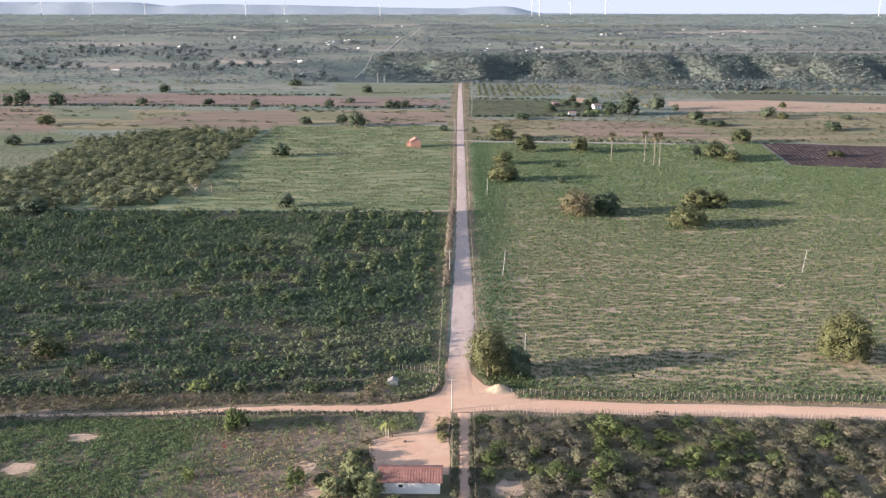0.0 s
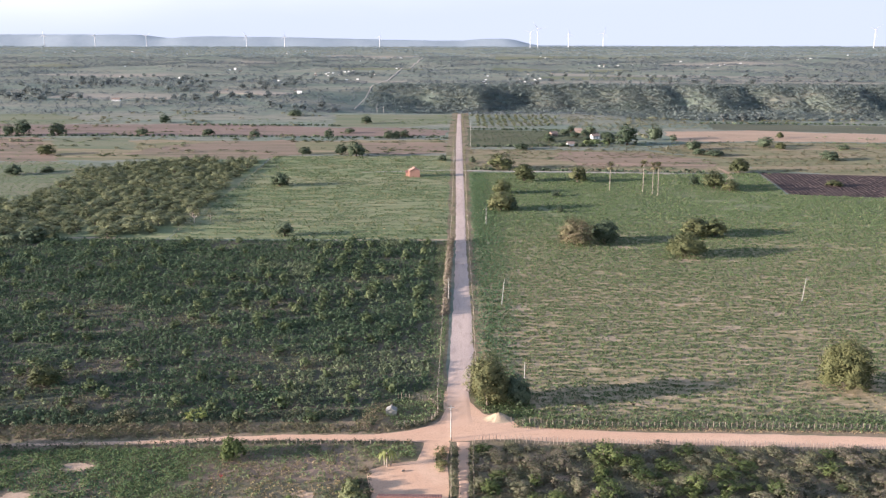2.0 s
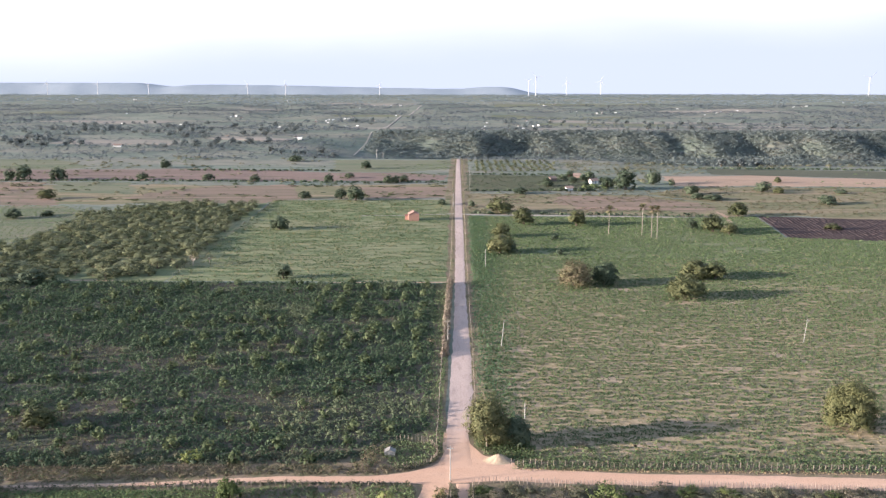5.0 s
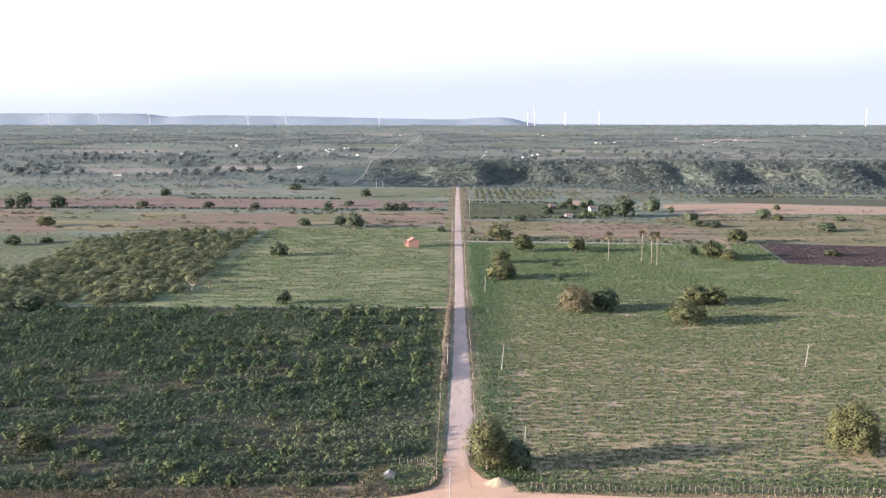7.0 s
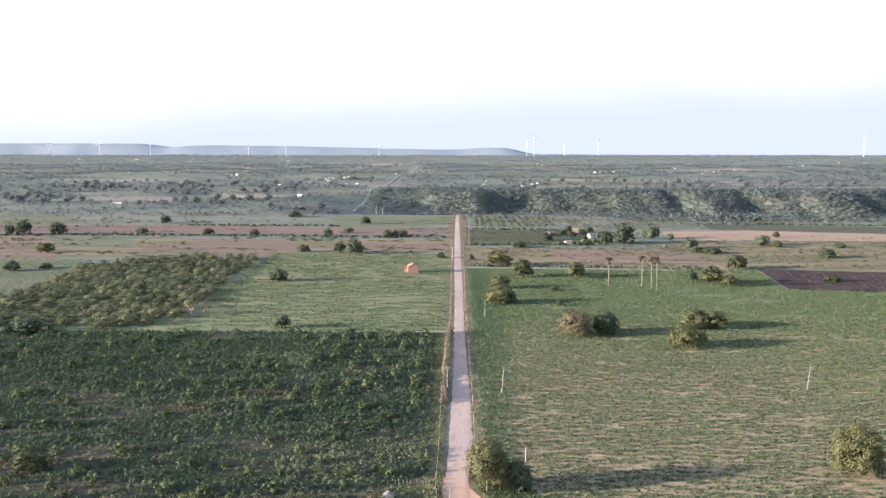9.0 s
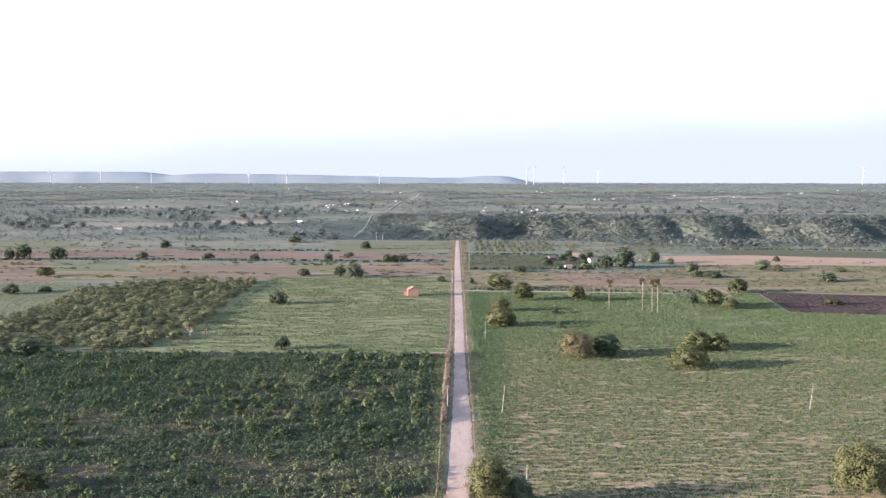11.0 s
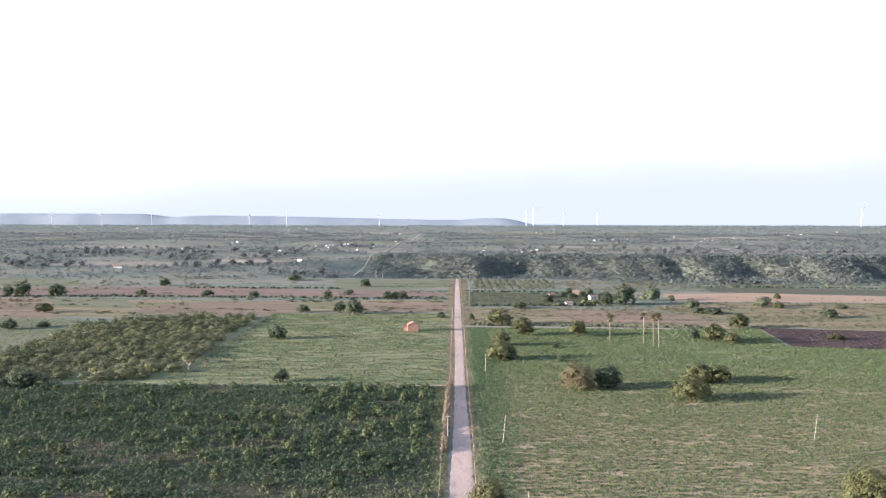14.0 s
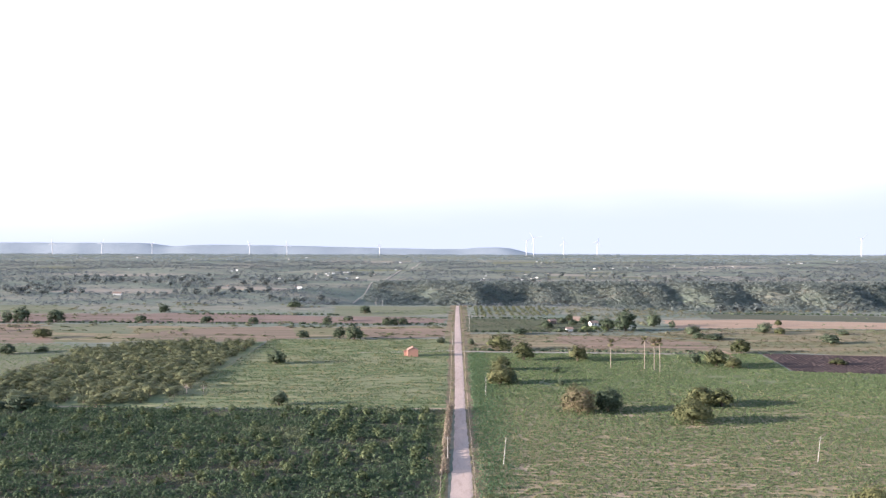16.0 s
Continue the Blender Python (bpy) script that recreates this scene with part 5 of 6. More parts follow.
scrub_at = jittered(SCRUB_E, 3.5, 3.2, 0.42, r5, lambda x, y: 0.82 * open_ground(x, y, BARE_SE))
for x, y in scrub_at:
    q = float(lattice(x / 9, y / 7, 98)) + float(r5.uniform(-0.25, 0.25))
    wide = float(r5.uniform(2.4, 5.2))
    kind = THORN if q < 0.45 else GREYSHRUB if q < 0.72 else GREENSHRUB
    kind.add(float(x), float(y), wide * float(r5.uniform(0.42, 0.7)) * (0.55 if y > 164 else 0.75 if y > 156 else 1.0), wide)

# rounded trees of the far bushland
FARTREE = Kind("tree", M_FARTREE, M_BARK, "rounded tree in far bushland, leaves greyed for haze", "trees of the far bushland", 4, 180, clumps=40, per=8, leaf_size=0.18, trunk=0.05, flat=0.8)
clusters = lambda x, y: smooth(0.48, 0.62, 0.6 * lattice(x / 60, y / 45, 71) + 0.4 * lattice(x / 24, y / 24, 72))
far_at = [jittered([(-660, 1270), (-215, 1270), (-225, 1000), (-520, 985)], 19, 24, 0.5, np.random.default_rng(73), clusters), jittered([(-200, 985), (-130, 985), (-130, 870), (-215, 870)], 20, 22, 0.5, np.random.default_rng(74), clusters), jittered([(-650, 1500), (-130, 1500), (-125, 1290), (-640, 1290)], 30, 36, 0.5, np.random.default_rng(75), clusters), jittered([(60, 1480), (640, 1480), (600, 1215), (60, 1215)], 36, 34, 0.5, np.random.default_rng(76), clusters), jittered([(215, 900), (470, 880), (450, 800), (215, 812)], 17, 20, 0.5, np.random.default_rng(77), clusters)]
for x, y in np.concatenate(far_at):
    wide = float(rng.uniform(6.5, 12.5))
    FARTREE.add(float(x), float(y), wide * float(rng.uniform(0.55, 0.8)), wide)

# cashew orchard: rows of low broad trees
CASHEW = Kind("cashew_tree", M_CASHEW, M_BARK, "low broad cashew tree in an orchard", "orchard cashew trees", 5, 300, clumps=84, per=10, leaf_size=0.085, trunk=0.1, lobes_n=1)
orch = jittered([(-236, 352), (-227, 405), (-215, 450), (-222, 528), (-187, 562), (-126, 568), (-123, 480), (-121, 392), (-122, 354)], 7.6, 7.6, 0.28, np.random.default_rng(31))
for x, y in orch:
    CASHEW.add(float(x), float(y), float(rng.uniform(2.8, 4.6)), float(rng.uniform(7.0, 10.4)))
# a small far orchard in rows
YOUNG = Kind("fruit_tree", M_CASHEW, M_BARK, "small grey-green fruit tree in a far orchard row", "far orchard trees", 3, 320, clumps=40, per=11, leaf_size=0.12, trunk=0.04, flat=0.75)
for x, y in jittered([(10, 862), (92, 853), (82, 762), (11, 757)], 6.0, 12.0, 0.2, np.random.default_rng(32)):
    YOUNG.add(float(x), float(y), float(rng.uniform(1.8, 2.6)), float(rng.uniform(3.6, 5.0)))
# saplings among the cassava
SAPLING = Kind("sapling", M_SAPLING, M_BARK, "light green sapling among cassava", "saplings in the crop", 4, 340, clumps=32, per=12, leaf_size=0.17, trunk=0.06, flat=0.9, lobes_n=3)
SEEN = [(-71.2, 219.4), (-62.9, 202.6), (-55.1, 202.7), (-55.3, 186.4), (-48.1, 179.9), (-39.9, 197.1), (-40.0, 187.7), (-47.4, 221.3), (-31.9, 229.7), (-31.5, 220.9), (-24.1, 230.6), (-25.1, 190.1), (-24.6, 198.0), (-16.3, 197.6), (-32.4, 180.2), (-47.6, 196.4), (-39.1, 212.6), (-32.4, 205.6), (-62.6, 226.8), (-64.2, 187.2)]
young = lambda x, y: smooth(-75, -50, x) * smooth(235, 262, y)
elsewhere = lambda x, y: np.where((x > -73) & (y < 233), 0.0, 1.0)
sp = np.concatenate([np.array(SEEN), jittered(CASSAVA, 10.0, 9.0, 0.32, np.random.default_rng(33), lambda x, y: np.clip(0.5 + 0.5 * wobble(x, y, 45, 3), 0.1, 1) * (1 - young(x, y)) * elsewhere(x, y)), jittered(CASSAVA, 7.5, 5.0, 0.16, np.random.default_rng(34), lambda x, y: 0.55 * young(x, y) * elsewhere(x, y))])
for x, y in sp:
    SAPLING.add(float(x), float(y), float(rng.uniform(2.3, 3.4)), float(rng.uniform(2.8, 4.2)))


put(make_tree("shrub", 260, M_REDLEAF, M_BARK, 0.9, 1.0, 14, 8, 0.16, 0.1, 3, 0.9, "shrub", "small red-leaved shrub on bare ground"), -45.6, 155.1)

# ---- palms ----
def make_palm(seed, h, label):
    """A carnauba palm: a thin bent trunk and a round head of fan leaves."""
    r = np.random.default_rng(seed)
    root = tagged(new("palm"), label, "palm", "palms in the pasture")
    bm = bmesh.new()
    bend = Vector((r.uniform(-0.6, 0.6), r.uniform(-0.3, 0.3), 0))
    pts = [Vector((0, 0, -0.1)) + bend * u * u + Vector((0, 0, h * 0.9 * u)) for u in (0, 0.25, 0.5, 0.75, 1.0)]
    for a, c in zip(pts, pts[1:]):
        tube(bm, a, c, 0.19, 0.16, 8)
    part("trunk", bm, M_PALEBARK, root, "tall thin pale trunk")
    bm = bmesh.new()
    for j in range(26):
        a, el = r.uniform(0, 6.28), r.uniform(-0.9, 1.2)
        d = Vector((math.cos(a) * math.cos(el), math.sin(a) * math.cos(el), math.sin(el)))
        s = d.cross(Vector((0, 0, 1))).normalized()
        o = pts[-1]
        tip = o + d * 1.9
        u = s.cross(d)
        fan = [bm.verts.new(tip + d * 0.75 * math.cos(q) + s * 0.75 * math.sin(q) + u * 0.1 * math.cos(3 * q)) for q in (-2.0, -1.2, -0.4, 0.4, 1.2, 2.0)]
        st = bm.verts.new(o)
        bm.faces.new([st] + fan)
    part("crown", bm, M_RUST, root, "small round head of dry fan leaves")
    return root


for j, (x, y, h) in enumerate([(78.2, 462, 14.6), (94.9, 459, 16.2), (98.2, 451.5, 16.4), (100.4, 448.5, 16.8)]):
    put(make_palm(400 + j, h, "tall thin carnauba palm in a pasture"), x, y)


def make_banana(x, y):
    root = tagged(new("banana_plant"), "yellow-green banana plant with pale trunks in a yard", "plant")
    bm = bmesh.new()
    for dx, dy, h in ((0, 0, 2.4), (0.7, 0.3, 2.0), (-0.5, 0.5, 1.8)):
        tube(bm, (dx, dy, -0.05), (dx * 1.2, dy * 1.2, h), 0.16, 0.1, 8)
    part("trunk", bm, M_PALEBARK, root, "pale trunks")
    bm = bmesh.new()
    r = np.random.default_rng(5)
    for dx, dy, h in ((0, 0, 2.4), (0.84, 0.36, 2.0), (-0.6, 0.6, 1.8)):
        for j in range(9):
            a = j * 0.7 + r.uniform(0, 0.4)
            d = Vector((math.cos(a), math.sin(a), 0))
            s = Vector((-d.y, d.x, 0))
            L = r.uniform(1.2, 1.9)
            spine = [Vector((dx, dy, h)) + d * L * u + Vector((0, 0, 1.6 * u * L * (0.75 - u))) for u in (0, 0.25, 0.5, 0.75, 1.0)]
            wd = (0.03, 0.24, 0.28, 0.2, 0.02)
            vs = [[bm.verts.new(p + s * k * q + Vector((0, 0, -0.06 * abs(k)))) for k in (-1, 0, 1)] for p, q in zip(spine, wd)]
            for a0, a1 in zip(vs, vs[1:]):
                for i in (0, 1):
                    bm.faces.new((a0[i], a0[i + 1], a1[i + 1], a1[i]))
    part("leaves", bm, M_BANANA, root)
    root.matrix_basis = Matrix.LocRotScale((x, y, 0.05), None, (1.0, 1.0, 1.3))
    return root


make_banana(-14.0, 160.0)


# ---- poles, wires, fences ----
def box(bm, x0, x1, y0, y1, z0, z1):
    v = [bm.verts.new(p) for p in ((x0, y0, z0), (x1, y0, z0), (x1, y1, z0), (x0, y1, z0), (x0, y0, z1), (x1, y0, z1), (x1, y1, z1), (x0, y1, z1))]
    for q in ((3, 2, 1, 0), (4, 5, 6, 7), (0, 1, 5, 4), (1, 2, 6, 5), (2, 3, 7, 6), (3, 0, 4, 7)):
        bm.faces.new([v[i] for i in q])


def make_pole(x, y, h, arm, label, lean=0.0, turn=0.0, thick=1.0):
    """A concrete line pole with a crossarm and insulators."""
    root = tagged(new("utility_pole"), label, "utility pole", "line poles")
    bm = bmesh.new()
    tube(bm, (0, 0, -0.2), (lean * h, 0, h), 0.13 * thick, 0.08 * thick, 8)
    part("pole", bm, M_CONCRETE, root)
    if arm:
        bm = bmesh.new()
        box(bm, lean * h - arm / 2, lean * h + arm / 2, -0.18, -0.08, h - 0.55, h - 0.42)
        am = part("crossarm", bm, M_CONCRETE, root)
        for k in (-0.45, -0.2, 0.2, 0.45):
            bm = bmesh.new()
            tube(bm, (lean * h + k * arm, -0.13, h - 0.42), (lean * h + k * arm, -0.13, h - 0.2), 0.05, 0.035, 6)
            part("insulator", bm, M_DARK, am)
    put(root, x, y, turn=turn)
    return root


for x, y, h, arm, lean in [(13.1, 264.2, 8.6, 0, 0.09), (107.3, 270.1, 7.9, 1.1, 0.1), (11.5, 379.2, 8.0, 0, 0), (16.0, 204.2, 5.0, 0, 0), (-3.3, 266.2, 8.2, 1.9, 0), (-1.6, 172.5, 7.6, 1.3, 0.0)]:
    make_pole(x, y, h, arm, "pale concrete line pole with crossarm" if arm else "pale bare line pole standing in a pasture", lean)
for x, y, h in [(7.7, 640, 8.7), (8.7, 734, 8.5), (8.4, 690, 8.5), (-3.6, 560, 8.0)]:
    make_pole(x, y, h, 1.6, "far pale line pole beside the road")

for x, y, h in [(-90, 977, 12), (-79.6, 937, 13), (-15, 925, 10)]:
    make_pole(x, y, h, 3.0, "tall pale line pole at a wood edge", thick=2.6)

POST = bpy.data.meshes.new("post")
bm = bmesh.new()
tube(bm, (0, 0, -0.2), (0.02, 0.01, 1.0), 0.075, 0.055, 6)
bm.to_mesh(POST)
bm.free()
POST.materials.append(M_POST)


def make_fence(line, step, tall, label, wires=3, seed=0, wild=0.08):
    """A stake fence: each post a part, with strands of wire between them."""
    r = np.random.default_rng(seed)
    pts = along(line, step, r, wild)
    root = tagged(new("fence"), label, "fence")
    for x, y in pts:
        o = new("post", POST)
        o.parent = root
        o.matrix_basis = Matrix.LocRotScale((x, y, float(height(x, y))), Euler((r.uniform(-0.08, 0.08), r.uniform(-0.08, 0.08), r.uniform(0, 6.28))), (r.uniform(0.7, 1.3), r.uniform(0.7, 1.3), tall * r.uniform(0.8, 1.2)))
    for k in range(wires):
        bm = bmesh.new()
        z = tall * (0.35 + 0.5 * k / max(1, wires - 1))
        for a, c in zip(pts, pts[1:]):
            tube(bm, (*a, z), (*c, z), 0.004, 0.004, 3)
        part("wire", bm, M_WIRE, root)
    return root


make_fence([(11.5, 180.0), (23, 179.3), (41, 178.8), (60, 178.8), (84, 178.4), (96, 178)], 1.25, 1.5, "grey stake fence along a pasture", 3, 1)
make_fence([(3.4, 170.9), (8, 171.6), (22, 170.2), (38, 170), (57, 170), (96, 168.2)], 0.75, 1.5, "rough stake fence in front of scrub", 3, 2)
make_fence([(-60, 166.6), (-37, 169.4), (-20, 169.6), (-8, 169.7)], 1.6, 1.1, "low stake fence along a track", 2, 3)
make_fence([(4.2, 200), (4.3, 259), (3.8, 327), (3.5, 400), (3.3, 520)], 2.6, 1.6, "pale post fence beside the sandy road", 3, 4)
make_fence([(-4.9, 190), (-4.9, 248), (-4.3, 300), (-3.4, 400), (-4.0, 527), (-4.8, 656)], 2.8, 1.7, "pale post fence between road and crop", 3, 5)
make_fence([(-14, 192.5), (-9.7, 192.8), (-6.3, 191), (-4.7, 187.6), (-4.7, 183.6), (-6, 180.8), (-9.5, 178.5), (-14, 177.4)], 0.75, 1.4, "close-set stake fence of a small corral", 2, 6)
make_fence([(-118, 358), (-119, 470), (-120, 585)], 3.2, 1.7, "pale post fence between orchard and pasture", 2, 9)
make_fence([(-1.5, 172), (-1.4, 160), (-1.3, 146)], 1.4, 1.4, "stake fence beside a house yard", 3, 7)
make_fence([(3.0, 170), (2.9, 150), (2.8, 125)], 1.5, 1.3, "stake fence along a rutted lane", 3, 8)


# ---- buildings ----
def gable_house(x, y, w, d, wall_h, ridge_h, wall, roof, label, openings=(), turn=0.0, over=0.5, category="house", z=None, ribs=True):
    """A low house: walls with gables, a tiled roof with thickness, and openings set into the front."""
    root = tagged(new("house"), label, category)
    bm = bmesh.new()
    t = 0.18
    box(bm, -w / 2, w / 2, -d / 2, -d / 2 + t, 0, wall_h)
    box(bm, -w / 2, w / 2, d / 2 - t, d / 2, 0, wall_h)
    for s in (-1, 1):
        x0, x1 = sorted((s * w / 2, s * (w / 2 - t)))
        a = [(-d / 2 + t, 0), (d / 2 - t, 0), (d / 2 - t, wall_h), (0, ridge_h - 0.12), (-d / 2 + t, wall_h)]
        l0 = [bm.verts.new((x0, p, q)) for p, q in a]
        l1 = [bm.verts.new((x1, p, q)) for p, q in a]
        bm.faces.new(l0[::-1])
        bm.faces.new(l1)
        for i in range(5):
            bm.faces.new((l0[i], l0[(i + 1) % 5], l1[(i + 1) % 5], l1[i]))
    bmesh.ops.recalc_face_normals(bm, faces=bm.faces[:])
    part("wall", bm, wall, root)
    slope = (ridge_h - wall_h) / (d / 2)
    for s in (-1, 1):
        bm = bmesh.new()
        n = int((w + 2 * over) / 0.25) if ribs else 8
        m = 8
        grid = []
        for i in range(n + 1):
            row = []
            u = -w / 2 - over + (w + 2 * over) * i / n
            for j in range(m + 1):
                q = (d / 2 + over) * j / m
                lift = (0.03 if i % 2 else 0.0) + 0.03 * (1 - (j % 2)) + 0.03 * float(wobble(u, q, 1.5, s))
                row.append(bm.verts.new((u, s * q, ridge_h - q * slope + lift)))
            grid.append(row)
        for i in range(n):
            for j in range(m):
                bm.faces.new((grid[i][j], grid[i + 1][j], grid[i + 1][j + 1], grid[i][j + 1]))
        top = bm.faces[:]
        bmesh.ops.recalc_face_normals(bm, faces=top)
        ext = bmesh.ops.extrude_face_region(bm, geom=top)
        for g in ext["geom"]:
            if isinstance(g, bmesh.types.BMVert):
                g.co.z -= 0.1
        part("roof", bm, roof, root)
    bm = bmesh.new()
    tube(bm, (-w / 2 - over, 0, ridge_h + 0.06), (w / 2 + over, 0, ridge_h + 0.06), 0.13, 0.13, 8)
    part("ridge_cap", bm, roof, root)
    for kind, u, ow, z0, z1 in openings:
        bm = bmesh.new()
        box(bm, u - ow / 2, u + ow / 2, -d / 2 - 0.02, -d / 2 + 0.05, z0, z1)
        op = part("door" if kind == "door" else "window", bm, M_DOOR if kind == "door" else M_DARK, root)
        bm = bmesh.new()
        for a, c in ((u - ow / 2 - 0.08, u - ow / 2), (u + ow / 2, u + ow / 2 + 0.08)):
            box(bm, a, c, -d / 2 - 0.05, -d / 2 + 0.05, z0, z1 + 0.08)
        box(bm, u - ow / 2, u + ow / 2, -d / 2 - 0.05, -d / 2 + 0.05, z1, z1 + 0.08)
        part("frame", bm, M_WHITE, op)
    root.matrix_basis = Matrix.LocRotScale((x, y, float(height(x, y)) if z is None else z), Euler((0, 0, turn)), None)
    return root


gable_house(-8.65, 142.05, 10.6, 5.3, 2.6, 3.55, M_WHITE, M_ROOF, "white farmhouse with a red clay tile roof", [("window", -1.6, 0.7, 1.25, 1.9)], over=0.45)
gable_house(-26.0, 505.8, 6.2, 6.0, 3.8, 5.3, M_BRICK, M_BRICKROOF, "small unplastered orange brick house", [("window", -1.4, 1.0, 1.1, 2.2), ("door", 1.2, 1.0, 0.0, 2.1)], over=0.2, turn=math.pi / 2 + 0.12)
gable_house(-29.6, 508.5, 2.6, 3.5, 2.3, 2.9, M_BRICK, M_ROOF, "low brick outbuilding beside a brick house", over=0.2, category="shed")
gable_house(102.6, 683, 5.6, 4.6, 2.5, 3.8, M_WHITE, M_OLDROOF, "white farmhouse among trees", [("window", -1.5, 0.9, 1.0, 1.9), ("door", 0.8, 0.9, 0, 2.1)], turn=0.3, category="house")
gable_house(95.0, 722, 5.0, 4.0, 2.2, 3.4, M_OLDROOF, M_OLDROOF, "brown house behind trees", turn=-0.2)
gable_house(73.0, 700, 5.0, 4.5, 2.3, 3.5, M_OLDROOF, M_OLDROOF, "low brown shed behind trees", turn=0.4, category="shed")
gable_house(79.0, 640, 4.6, 4.0, 2.2, 3.2, M_WHITE, M_OLDROOF, "small whitewashed house with an old tile roof", turn=0.1)
gable_house(-386, 1008, 9, 5, 2.2, 3.6, M_WHITE, M_OLDROOF, "long white farm building", turn=0.05, ribs=False, category="barn")
gable_house(-195, 1097, 5, 3.5, 2.0, 3.0, M_WHITE, M_WHITE, "white farm building among far scrub", ribs=False)
far_homes = [(-0.159, 1560), (-0.148, 1505), (-0.14, 1540), (-0.182, 1120), (-0.16, 1330), (-0.113, 1345), (-0.259, 1130), (-0.375, 1440), (0.03, 1450), (0.075, 1500), (-0.31, 1390), (-0.20, 1310), (-0.16, 1480), (-0.145, 1560), (-0.125, 1330), (-0.095, 1500), (-0.07, 1700), (0.028, 1340), (0.066, 1360), (0.073, 1370), (0.082, 1350), (0.10, 1520), (0.115, 1540), (0.13, 1990), (0.062, 1990), (-0.17, 3300), (-0.19, 3200), (-0.24, 2100), (-0.11, 2250), (-0.30, 2900), (0.20, 2500), (0.24, 2300), (0.27, 1750), (0.34, 2100), (-0.37, 1900), (-0.42, 3100), (-0.45, 2600), (0.42, 2700)]
r6 = np.random.default_rng(66)
for slope, y, n in [(-0.43, 3350, 7), (-0.36, 3250, 4), (-0.145, 1500, 4), (-0.115, 1600, 4), (0.036, 1255, 3), (0.052, 1270, 3), (0.085, 1330, 3), (0.17, 1900, 5), (0.22, 1950, 5), (0.29, 2050, 5), (0.38, 2300, 4), (-0.25, 1700, 4), (-0.07, 2500, 4), (0.10, 2600, 4)]:
    far_homes += [(slope + float(r6.normal()) * 0.012, y * (1 + float(r6.normal()) * 0.02)) for _ in range(n)]
for k, (slope, y) in enumerate(far_homes):
    s = 0.22 + y / 8500
    gable_house(slope * y, y, (6 + k % 4 * 1.5) * s, 5 * s, 2.3 * s, 3.6 * s, M_WHITE, M_WHITE if k % 3 else M_OLDROOF, "far whitewashed building among trees", turn=0.25 * (k % 5 - 2), ribs=False)


gable_house(-15.0, 184.6, 1.8, 2.3, 1.15, 1.7, M_CISTERN, M_CISTERN, "small grey-white plastered hut in a corral", over=0.08, category="hut", turn=math.pi / 2, ribs=False)


# ---- ploughed field with furrows ----
def furrows():
    p = np.array(PLOUGH)
    d = np.array([-0.1, -0.99])
    d /= np.linalg.norm(d)
    s = np.array([d[1], -d[0]]) * -1
    vs, fs = [], []
    r = np.random.default_rng(63)
    for k in np.arange(-140, 140, 2.3):
        run = []
        for u in np.arange(-140, 140, 1.8):
            q = np.array([176.0, 524.0]) + s * (k + 0.5 * float(wobble(k, u, 9, 3)) + r.uniform(-0.15, 0.15)) + d * u
            if inside(PLOUGH, q[None])[0]:
                run.append((q, r.uniform(0.3, 1.25)))
        for (a, ha), (c, hc) in zip(run, run[1:]):
            if r.uniform() < 0.14:
                continue
            i = len(vs)
            for q, hq in ((a, ha), (c, hc)):
                for o, z in ((-0.55, 0.02), (-0.2, 0.3 * hq), (0.15, 0.33 * hq), (0.55, 0.02)):
                    vs.append((q[0] + s[0] * o, q[1] + s[1] * o, z))
            for o in range(3):
                fs.append((i + o, i + o + 1, i + 5 + o, i + 4 + o))
    return mesh_of("furrow_ridges", vs, fs, [M_RIDGE])


patch("field_ploughed", PLOUGH, 0.03, M_PLOUGH, "freshly ploughed dark purple-brown field", 0.6)
tagged(new("furrow_ridges", furrows()), "ridges of dark ploughed earth in parallel rows", "furrows", kind="stuff")


# ---- sand heap at the junction ----
def make_mound(x, y, w, h, mat, label):
    k, m = 26, 9
    v = [(0, 0, h)]
    for j in range(1, m + 1):
        for i in range(k):
            a, q = 2 * math.pi * i / k, j / m
            rr = w / 2 * q * (1 + 0.1 * float(wobble(3 * math.cos(a), 3 * math.sin(a), 1.0, 2)))
            z = h * 0.5 * (1 + math.cos(math.pi * q)) * (1 + 0.06 * float(wobble(rr * math.cos(a), rr * math.sin(a), 0.8, 4))) - (0.05 if j == m else 0)
            v.append((rr * math.cos(a), rr * math.sin(a) * 0.7, z))
    bm = bmesh.new()
    vs = [bm.verts.new(p) for p in v]
    for i in range(k):
        bm.faces.new((vs[0], vs[1 + i], vs[1 + (i + 1) % k]))
        for j in range(m - 1):
            a = 1 + j * k
            bm.faces.new((vs[a + i], vs[a + k + i], vs[a + k + (i + 1) % k], vs[a + (i + 1) % k]))
    me = bpy.data.meshes.new("sand_heap")
    bm.to_mesh(me)
    bm.free()
    me.materials.append(mat)
    ob = tagged(new("sand_heap", me), label, "sand heap")
    ob.location = (x, y, 0.1)


make_mound(8.8, 182.4, 6.6, 1.35, M_HEAP, "heap of pale sand at the junction corner")


def make_dark_lump(x, y):
    """A slumped sack shape, standing in for a small dark thing of unknown kind."""
    bm = bmesh.new()
    bmesh.ops.create_icosphere(bm, subdivisions=2, radius=0.27)
    for v in bm.verts:
        v.co.x *= 1.25 + 0.15 * math.sin(5 * v.co.y)
        v.co.z = max(-0.16, v.co.z * 0.7 + 0.06 * math.sin(6 * v.co.x)) + 0.16
    me = bpy.data.meshes.new("sack")
    bm.to_mesh(me)
    bm.free()
    me.materials.append(M_DARK)
    ob = tagged(new("sack", me), "small dark thing of unknown kind lying on swept sand", "sack")
    ob.location = (x, y, 0.05)


make_dark_lump(-10.7, 158.1)


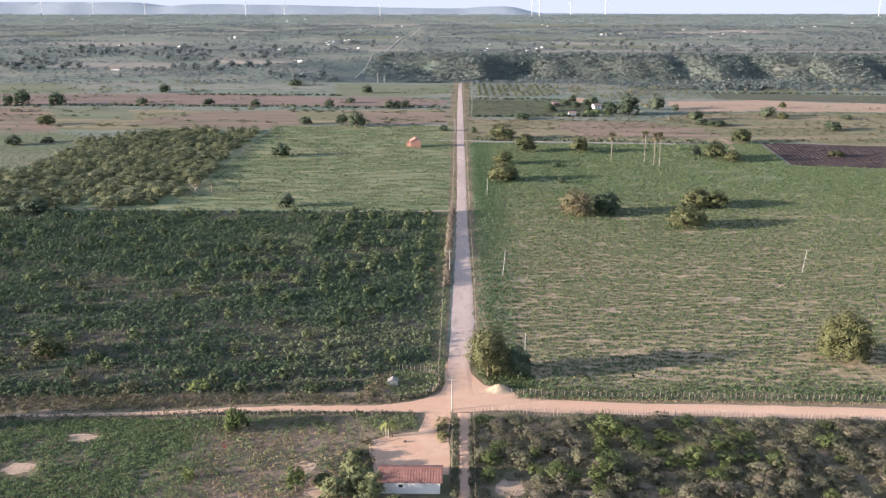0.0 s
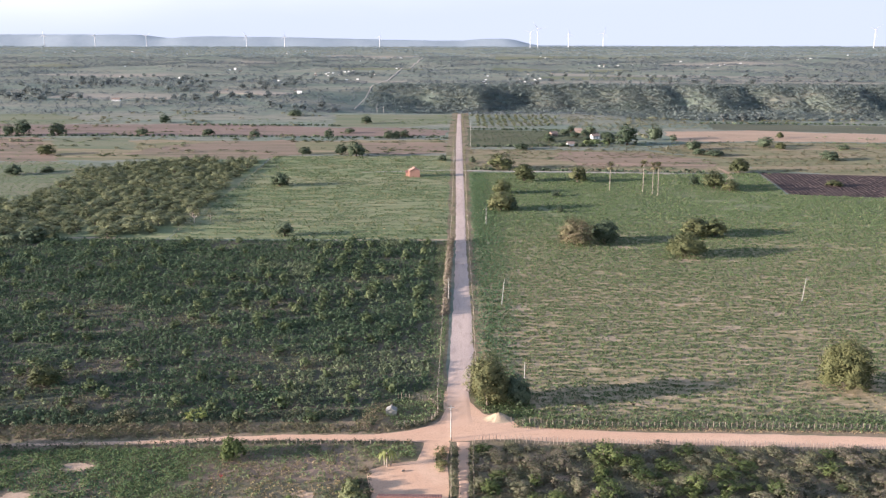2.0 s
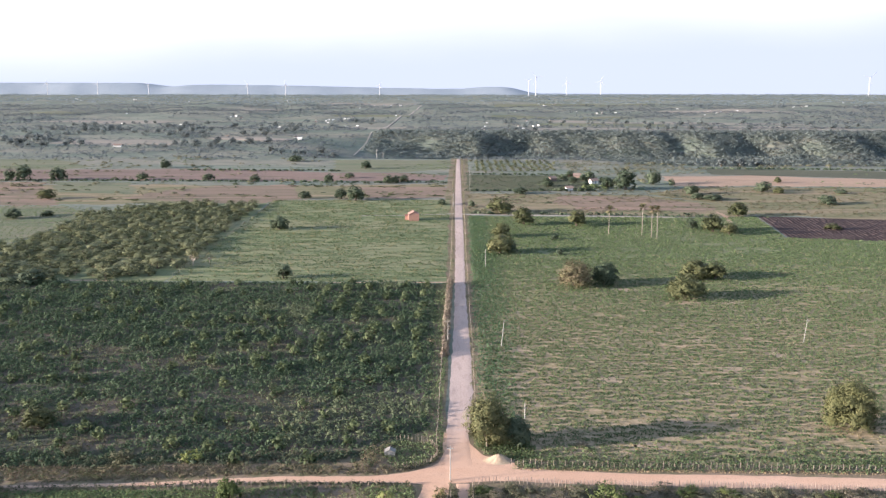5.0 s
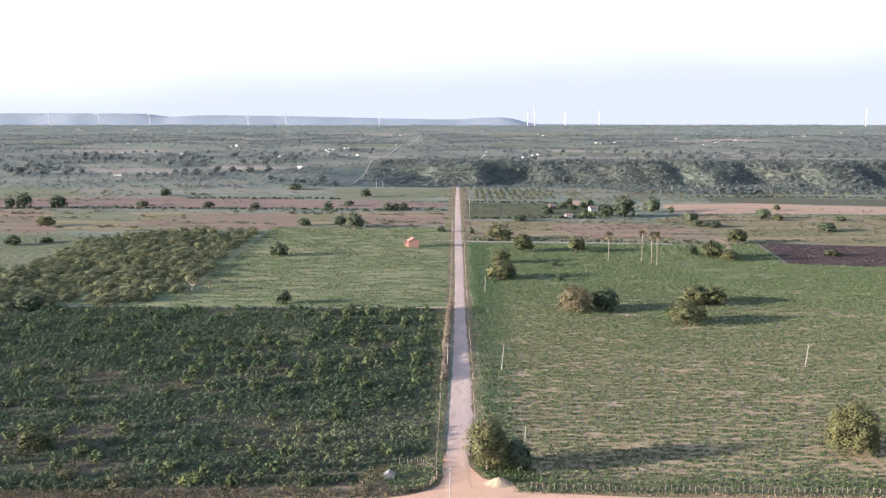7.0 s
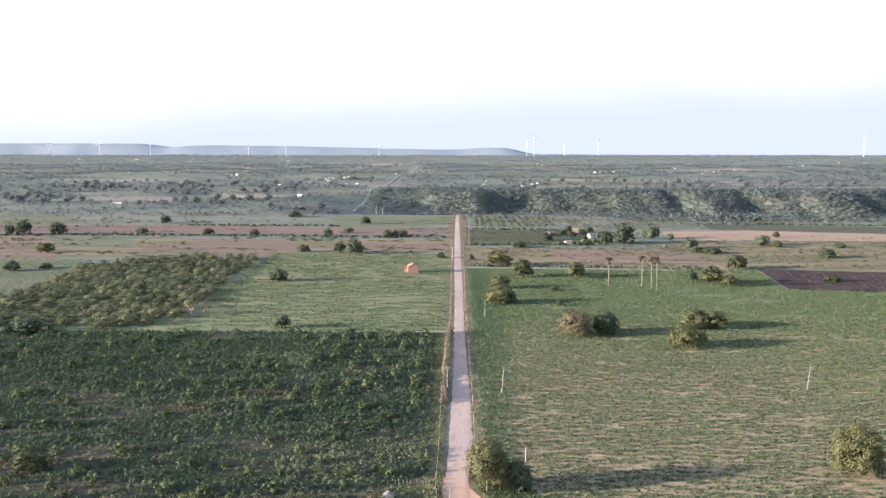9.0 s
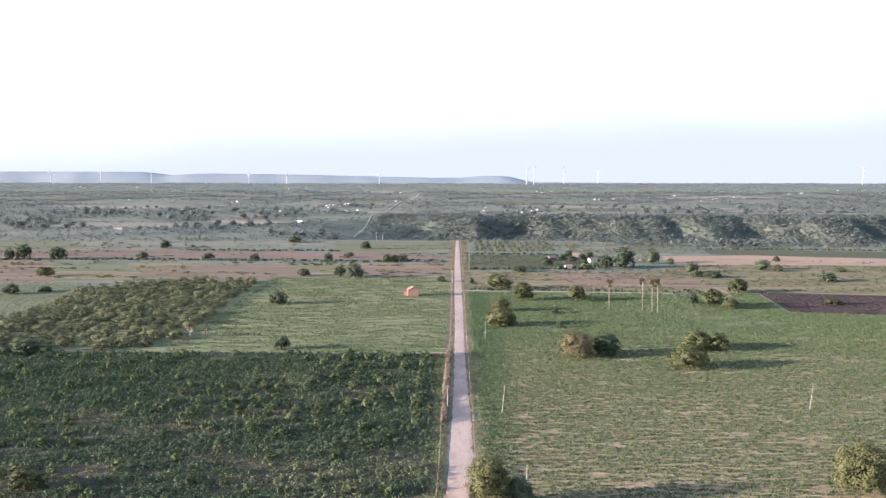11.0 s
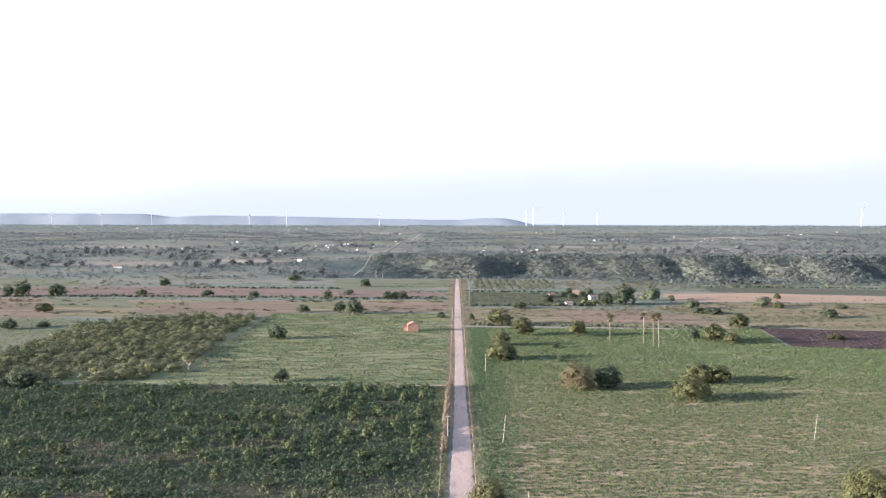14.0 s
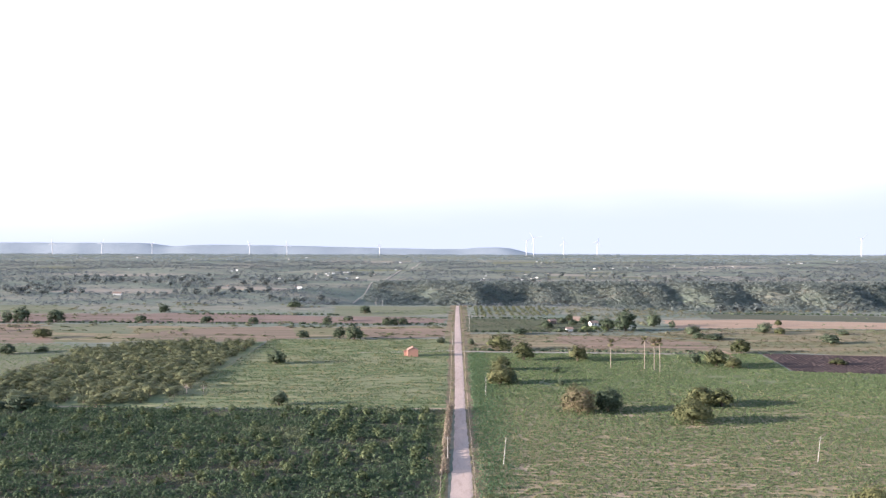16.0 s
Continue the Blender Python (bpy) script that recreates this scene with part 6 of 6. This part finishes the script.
# ---- wind turbines and the far ridge ----
def make_turbine(x, y, h, turn, blade, z):
    root = tagged(new("wind_turbine"), "far white wind turbine on the horizon", "wind turbine", "wind farm")
    bm = bmesh.new()
    tube(bm, (0, 0, -2), (0, 0, h), 2.2, 1.3, 12)
    part("tower", bm, M_TURBINE, root)
    bm = bmesh.new()
    box(bm, -2, 2, -5, 6, h - 1.5, h + 2.5)
    bmesh.ops.bevel(bm, geom=bm.edges[:], offset=0.6, segments=2, affect="EDGES")
    part("nacelle", bm, M_TURBINE, root)
    bm = bmesh.new()
    tube(bm, (0, -7.5, h + 0.5), (0, -5, h + 0.5), 0.8, 1.8, 10)
    hub = part("hub", bm, M_TURBINE, root)
    for k in range(3):
        bm = bmesh.new()
        a = turn + k * 2 * math.pi / 3
        d, s = Vector((math.sin(a), 0, math.cos(a))), Vector((math.cos(a), 0, -math.sin(a)))
        o = Vector((0, -6.3, h + 0.5))
        secs = []
        for u, wd in ((0.02, 0.7), (0.12, 1.2), (0.3, 1.0), (0.6, 0.6), (0.95, 0.3), (1.0, 0.1)):
            c = o + d * blade * u
            secs.append([bm.verts.new(c + s * wd * p + Vector((0, q * 0.35 * wd, 0))) for p, q in ((-1, 0), (-0.2, 1), (1.2, 0), (-0.2, -1))])
        for s0, s1 in zip(secs, secs[1:]):
            for i in range(4):
                bm.faces.new((s0[i], s0[(i + 1) % 4], s1[(i + 1) % 4], s1[i]))
        bm.faces.new(secs[-1])
        bm.faces.new(secs[0][::-1])
        part("blade", bm, M_TURBINE, hub)
    root.location = (x, y, z)


for k, (slope, h) in enumerate([(-0.457, 62), (-0.401, 62), (-0.344, 58), (-0.234, 60), (-0.192, 56), (-0.088, 54), (0.076, 78), (0.084, 95), (0.1175, 70), (0.155, 72), (0.447, 92)]):
    make_turbine(slope * 4500, 4500, h, 0.5 * k, h * 0.42, float(height(slope * 4500, 4500)) - 4)


def ridge():
    """The flat-topped hills on the skyline."""
    x = np.linspace(-3600, 3600, 240)
    knots = [(-3600, 34), (-1700, 31), (-1600, 12), (-1530, 12), (-1430, 23), (-900, 17), (-300, 3), (20, -1), (100, 10), (290, 10), (380, -24), (900, -28), (1440, -40), (1600, -30), (3600, -28)]
    top = np.interp(x, [k[0] for k in knots], [k[1] for k in knots])
    top = np.convolve(np.pad(top, 2, mode="edge"), [0.15, 0.2, 0.3, 0.2, 0.15], "valid") + 1.2 * wobble(x, 0 * x, 70, 2)
    rows = []
    for q, dy in ((0.0, -220), (0.35, -150), (0.8, -90), (1.0, -40), (1.0, 60)):
        z0 = np.full_like(x, -42.0)
        rows.append(np.stack([x + 0 * q, 4860 + dy + 20 * wobble(x, 0 * x, 160, q), z0 + (top - z0) * q], 1))
    v = np.stack(rows, 1).reshape(-1, 3)
    k = len(rows)
    i0 = (np.arange(len(x) - 1)[:, None] * k + np.arange(k - 1)).ravel()
    return mesh_of("backdrop_ridge", v, np.stack([i0, i0 + k, i0 + k + 1, i0 + 1], 1), [M_HILL], smooth=True)


tagged(new("backdrop_ridge", ridge()), "far flat-topped hills on the skyline, blue-grey with painted haze", "hills", kind="structure")
